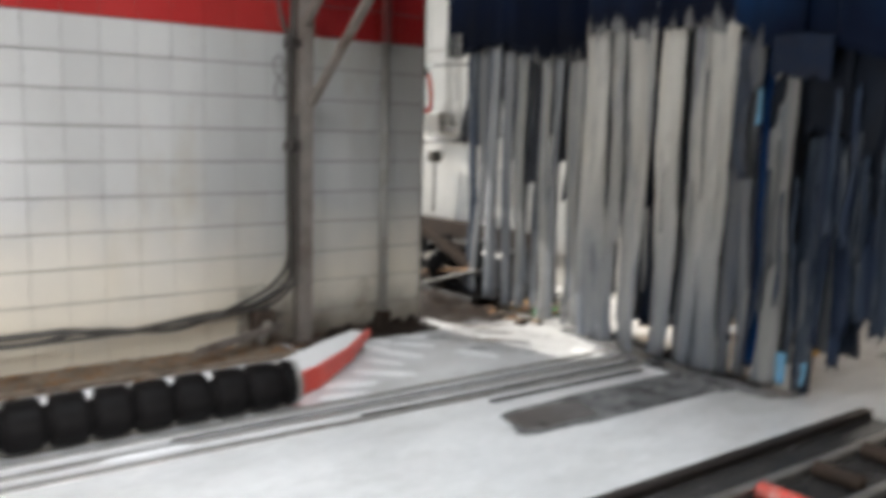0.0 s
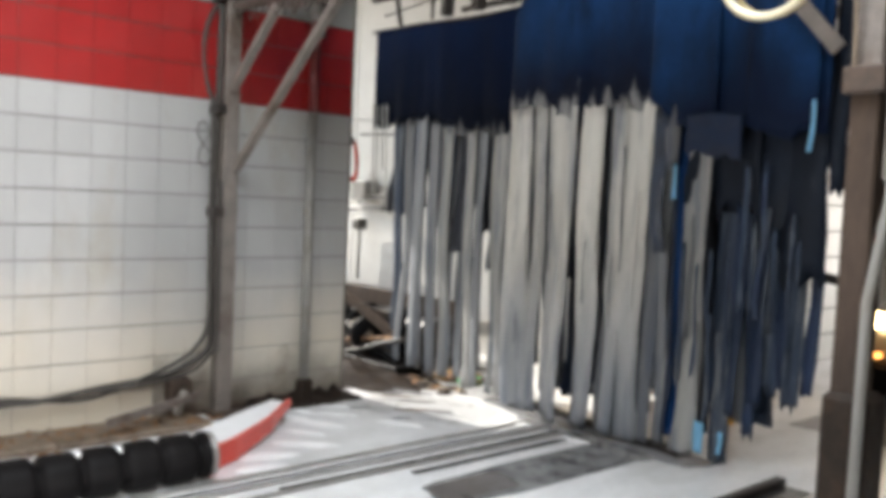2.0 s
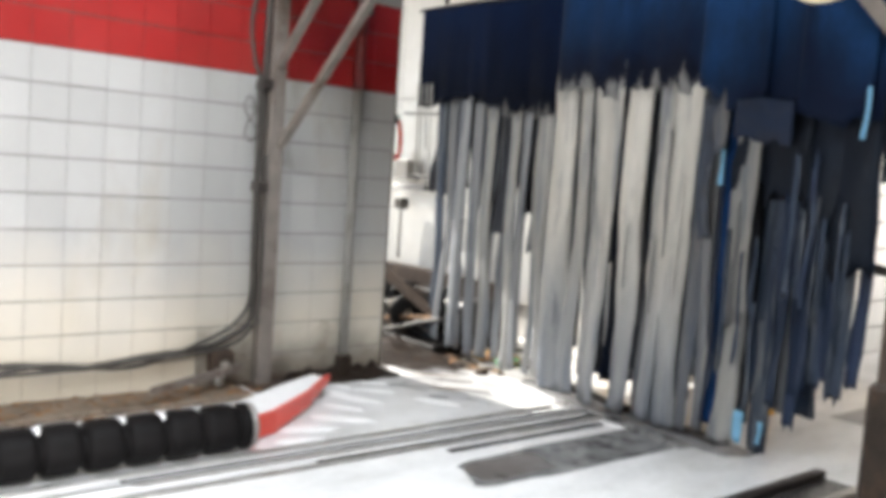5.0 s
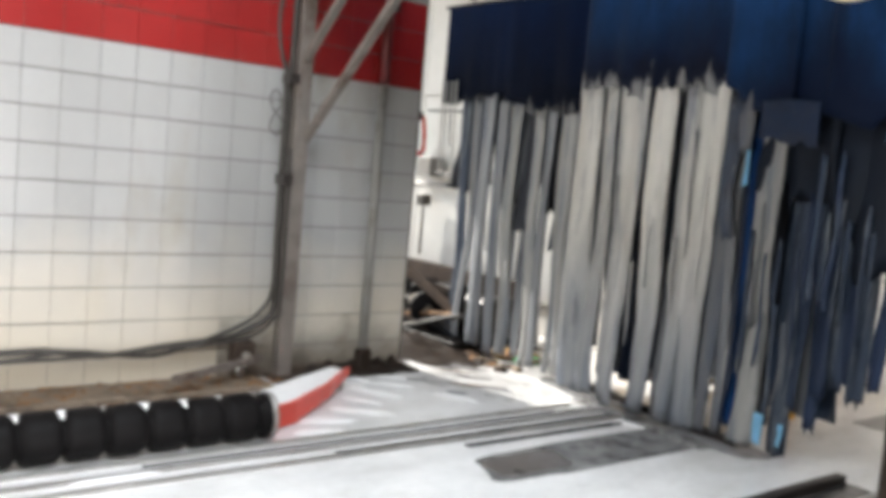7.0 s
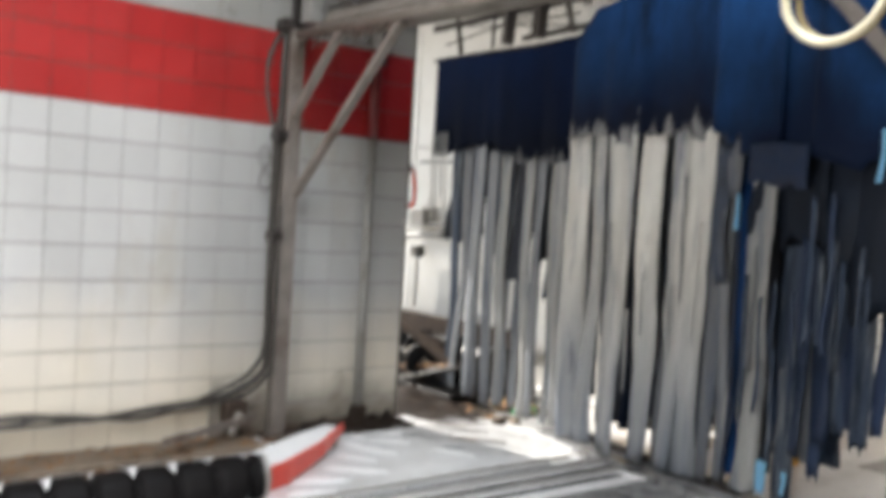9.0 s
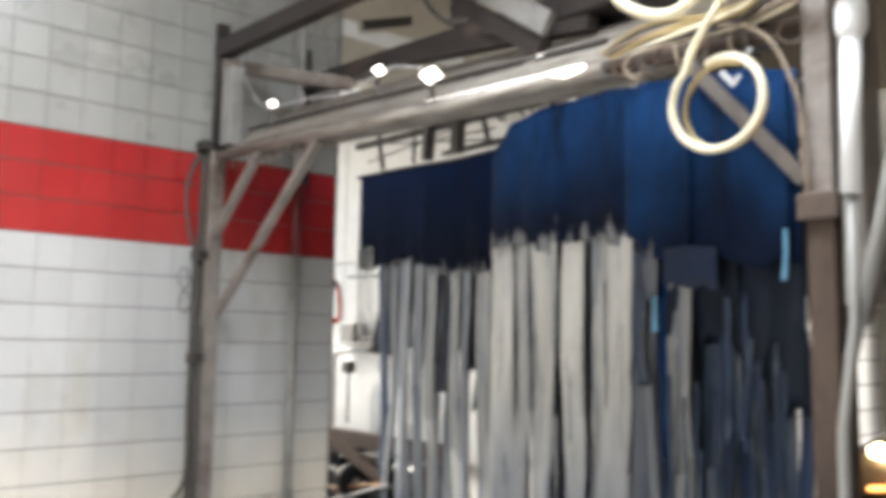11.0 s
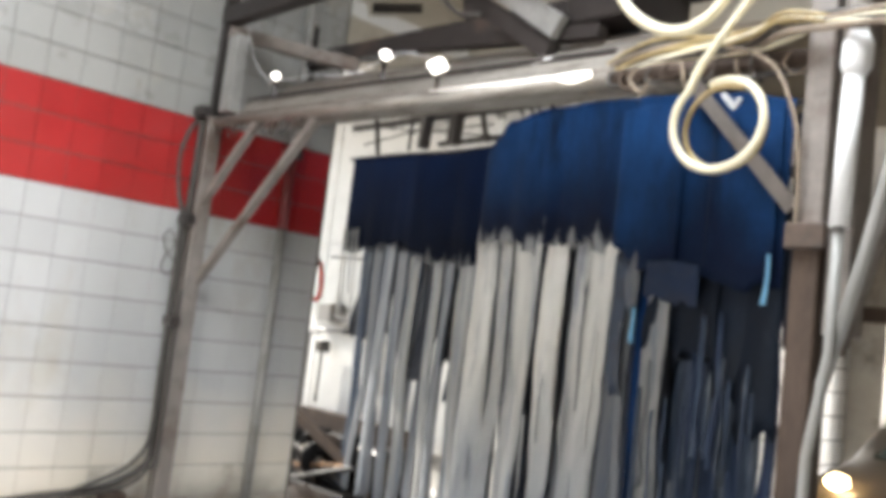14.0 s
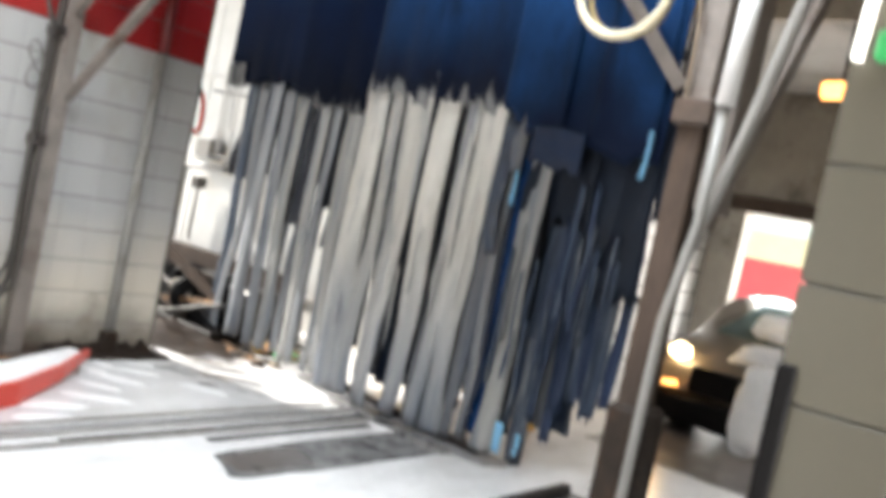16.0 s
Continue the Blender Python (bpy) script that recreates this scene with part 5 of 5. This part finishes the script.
def pillar():
    a = tagged(thing("pillar", (4.9, 0.8, 0), "olive beige tiled pillar beside the wash bay", "pillar"), kind="structure")
    # core runs on unseen to x = 9, added to cut the side lamp's light
    part("core", into(box(4.678, 9.0, 0.608, 1.0, 0, TOP, 0), a), M_GROUT, a)
    tile = box(0, 0.195, -0.008, 0, 0, 0.195, 0.002)
    me = bpy.data.meshes.new("tile")
    tile.to_mesh(me)
    tile.free()
    me.materials.append(M_OLIVE)
    for i in range(6):
        for k in range(22):
            t = new("tile", me)
            t.parent = a
            t.location = Vector((4.672 + 0.2 * i, 0.606, 0.2 * k)) - a.location
    part("corner_strip", into(box(4.668, 4.700, 0.588, 0.597, 0, 1.26, 0.003), a), M_RUBBER, a, "dark strip on the pillar corner")
    side = box(-0.008, 0, 0, 0.195, 0, 0.195, 0.002)
    ms = bpy.data.meshes.new("tile_side")
    side.to_mesh(ms)
    side.free()
    ms.materials.append(M_OLIVE)
    for i in range(2):
        for k in range(22):
            t = new("tile", ms)
            t.parent = a
            t.location = Vector((4.676, 0.602 + 0.2 * i, 0.2 * k)) - a.location
    part("lamp", into(hose([(4.684, 0.578, 1.765), (4.690, 0.578, 1.88)], 0.009, 12), a), M_GLOW, a, "glowing line for the beam's highlight on the pillar edge", True)
    part("lens", into(box(4.708, 4.735, 0.574, 0.597, 1.765, 1.815, 0.006), a), M_GREEN, a, "green plastic lens")
    return a


pillar()


# ---- passage beyond the curtain ----
def passage_blocks():
    blk = box(0.0, 0.012, 0.008, 0.592, 0.008, 0.252, 0.003)
    me = bpy.data.meshes.new("block")
    blk.to_mesh(me)
    blk.free()
    me.materials.append(M_WHITE)
    for k in range(13):
        for j in range(8):
            o = new("block", me)
            o.parent = wall_passage
            y = 4.85 + 0.6 * j + (0.3 if k % 2 else 0)
            if y < 8.7:
                o.location = (1.19, y, 0.26 * k)
            else:
                o.location = (1.19, 8.65, 0.26 * k)


passage_blocks()


def yellow_rail():
    a = thing("guard_rail", (1.8, 5.2, 0), "low yellow painted guard rail with posts", "guard rail")
    part("bar", into(bar((0.6, 4.4, 0.26), (2.15, 4.33, 0.26), 0.05, 0.05), a), M_YELLOW, a)
    for i in range(4):
        x = 0.7 + 0.45 * i
        part("post", into(box(x - 0.04, x + 0.04, 4.28, 4.40, 0, 0.30, 0.006), a), M_YELLOW, a)
    return a


yellow_rail()


def car():
    a = thing("car", (3.05, 6.0, 0), "bronze grey car with lit headlamps and soap foam on its bonnet", "car")
    bm = bmesh.new()
    prof = [(6.0, 0.22), (5.95, 0.5), (6.05, 0.66), (6.7, 0.80), (7.5, 1.17), (8.5, 1.2), (9.0, 1.0), (9.0, 0.25)]
    rings = []
    for x, k in ((2.15, 0.93), (2.25, 1.0), (3.85, 1.0), (3.95, 0.93)):
        rings.append([bm.verts.new((x, y, 0.28 + (z - 0.28) * (k if z > 0.7 else 1))) for y, z in prof])
    for p, q in zip(rings, rings[1:]):
        for i in range(len(prof)):
            bm.faces.new((p[i], p[(i + 1) % 8], q[(i + 1) % 8], q[i]))
    bm.faces.new(rings[0])
    bm.faces.new(rings[-1])
    bmesh.ops.recalc_face_normals(bm, faces=bm.faces)
    bmesh.ops.bevel(bm, geom=bm.edges[:], offset=0.03, segments=2, affect="EDGES")
    part("body", into(bm, a), M_CAR, a, "bronze grey bodywork", True)
    part("windscreen", into(sheet([(2.35, 6.76, 0.84), (3.75, 6.76, 0.84), (3.6, 7.42, 1.145), (2.5, 7.42, 1.145)], 0.01), a), M_GLASS, a, "greenish windscreen")
    for x in (2.36, 3.74):
        part("headlight", into(hose([(x - 0.04, 5.95, 0.655), (x + 0.03, 5.92, 0.665), (x + 0.11, 5.94, 0.675)], 0.05, 14, None, [0.035, 0.062, 0.035]), a), M_HEAD, a, "lit warm headlamp", True)
        part("fog_lamp", into(hose([(x - 0.05, 5.90, 0.385), (x + 0.07, 5.90, 0.40)], 0.022, 12), a), M_AMBER, a, "lit amber fog lamp", True)
    part("grille", into(box(2.52, 3.6, 5.92, 5.955, 0.36, 0.58, 0.006), a), M_RUBBER, a)
    part("bumper", into(box(2.18, 3.92, 5.88, 6.0, 0.10, 0.32, 0.02), a), M_RUBBER, a)
    for x in (2.2, 3.7):
        for y in (6.5, 8.4):
            wheel = part("wheel", into(hose([(x, y, 0.3), (x + 0.02, y, 0.3), (x + 0.18, y, 0.3), (x + 0.2, y, 0.3)], 0.3, 24, None, [0.28, 0.3, 0.3, 0.28]), a), M_RUBBER, a, "", True)
            part("rim", into(hose([(x - 0.006, y, 0.3), (x + 0.206, y, 0.3)], 0.18, 18), a), M_STEEL, wheel, "", True)
    for name, c, s, seed in (("bonnet_foam", (3.06, 6.40, 0.74), (0.32, 0.40, 0.09), 1.7), ("bumper_foam", (3.08, 5.90, 0.36), (0.15, 0.05, 0.34), 5.1), ("windscreen_foam", (2.86, 6.95, 0.96), (0.22, 0.22, 0.12), 8.3)):
        suds = bmesh.new()
        bmesh.ops.create_icosphere(suds, subdivisions=4, radius=1.0)
        for v in suds.verts:
            q = v.co.copy()
            q = Vector([math.copysign(abs(e) ** 0.55, e) for e in q])
            k = 1 + 0.18 * noise.noise(q * 1.3 + Vector((seed, 0, 0))) + 0.12 * noise.noise(q * 4 + Vector((0, seed, 0)))
            v.co = Vector((c[0] + q.x * s[0] * k, c[1] + q.y * s[1] * k, c[2] + q.z * s[2] * k))
        part(name, into(suds, a), M_FOAM, a, "thick white soap foam", True)
    return a


car()
structure("dark_pipe", hose([(4.53, 1.30, 0), (4.53, 1.30, TOP)], 0.014, 10), M_DARK, "thin dark vertical pipe beside the pillar", "pipe")


def sign():
    a = thing("banner_sign", (3.0, 11.0, 1.2), "red banner with a yellow top seen through the doorway", "sign")
    part("face", into(box(0.75, 3.1, 11.0, 11.03, 0.85, 1.62, 0.004), a), M_SIGN, a)
    part("top_band", into(box(1.0, 3.1, 11.0, 11.03, 1.625, 2.01, 0.004), a), M_SIGNTOP, a, "yellow upper band")
    part("post", into(box(0.9, 0.96, 11.04, 11.1, 0, 1.9, 0.004), a), M_STEEL, a)
    part("post", into(box(2.9, 2.96, 11.04, 11.1, 0, 1.9, 0.004), a), M_STEEL, a)
    return a


sign()


def amber():
    a = thing("warning_lamp", (3.05, 6.2, 2.95), "small glowing amber lamp on the passage ceiling", "lamp")
    part("lens", into(hose([(2.95, 6.2, 2.94), (3.2, 6.2, 2.96)], 0.07, 14), a), M_AMBER, a, "glowing amber lens", True)
    part("base", into(box(2.95, 3.2, 6.17, 6.27, 2.99, 3.02, 0.004), a), M_DARK, a)
    part("stem", into(hose([(3.08, 6.22, 3.0), (3.08, 6.22, 3.52)], 0.015, 8), a), M_DARK, a)
    return a


amber()


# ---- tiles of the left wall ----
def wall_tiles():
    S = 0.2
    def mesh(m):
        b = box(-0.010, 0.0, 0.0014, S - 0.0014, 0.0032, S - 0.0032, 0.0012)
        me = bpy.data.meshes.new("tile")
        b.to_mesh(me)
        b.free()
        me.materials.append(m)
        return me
    looks = {"white": M_TILE, "red": M_RED, "upper_tile": M_TILE_UP, "dirty": M_TILE_DIRTY}
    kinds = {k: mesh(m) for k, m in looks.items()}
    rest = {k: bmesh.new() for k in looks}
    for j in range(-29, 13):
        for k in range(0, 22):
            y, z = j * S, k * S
            kind = "red" if 10 <= k < 13 else ("white" if k < 10 else "upper_tile")
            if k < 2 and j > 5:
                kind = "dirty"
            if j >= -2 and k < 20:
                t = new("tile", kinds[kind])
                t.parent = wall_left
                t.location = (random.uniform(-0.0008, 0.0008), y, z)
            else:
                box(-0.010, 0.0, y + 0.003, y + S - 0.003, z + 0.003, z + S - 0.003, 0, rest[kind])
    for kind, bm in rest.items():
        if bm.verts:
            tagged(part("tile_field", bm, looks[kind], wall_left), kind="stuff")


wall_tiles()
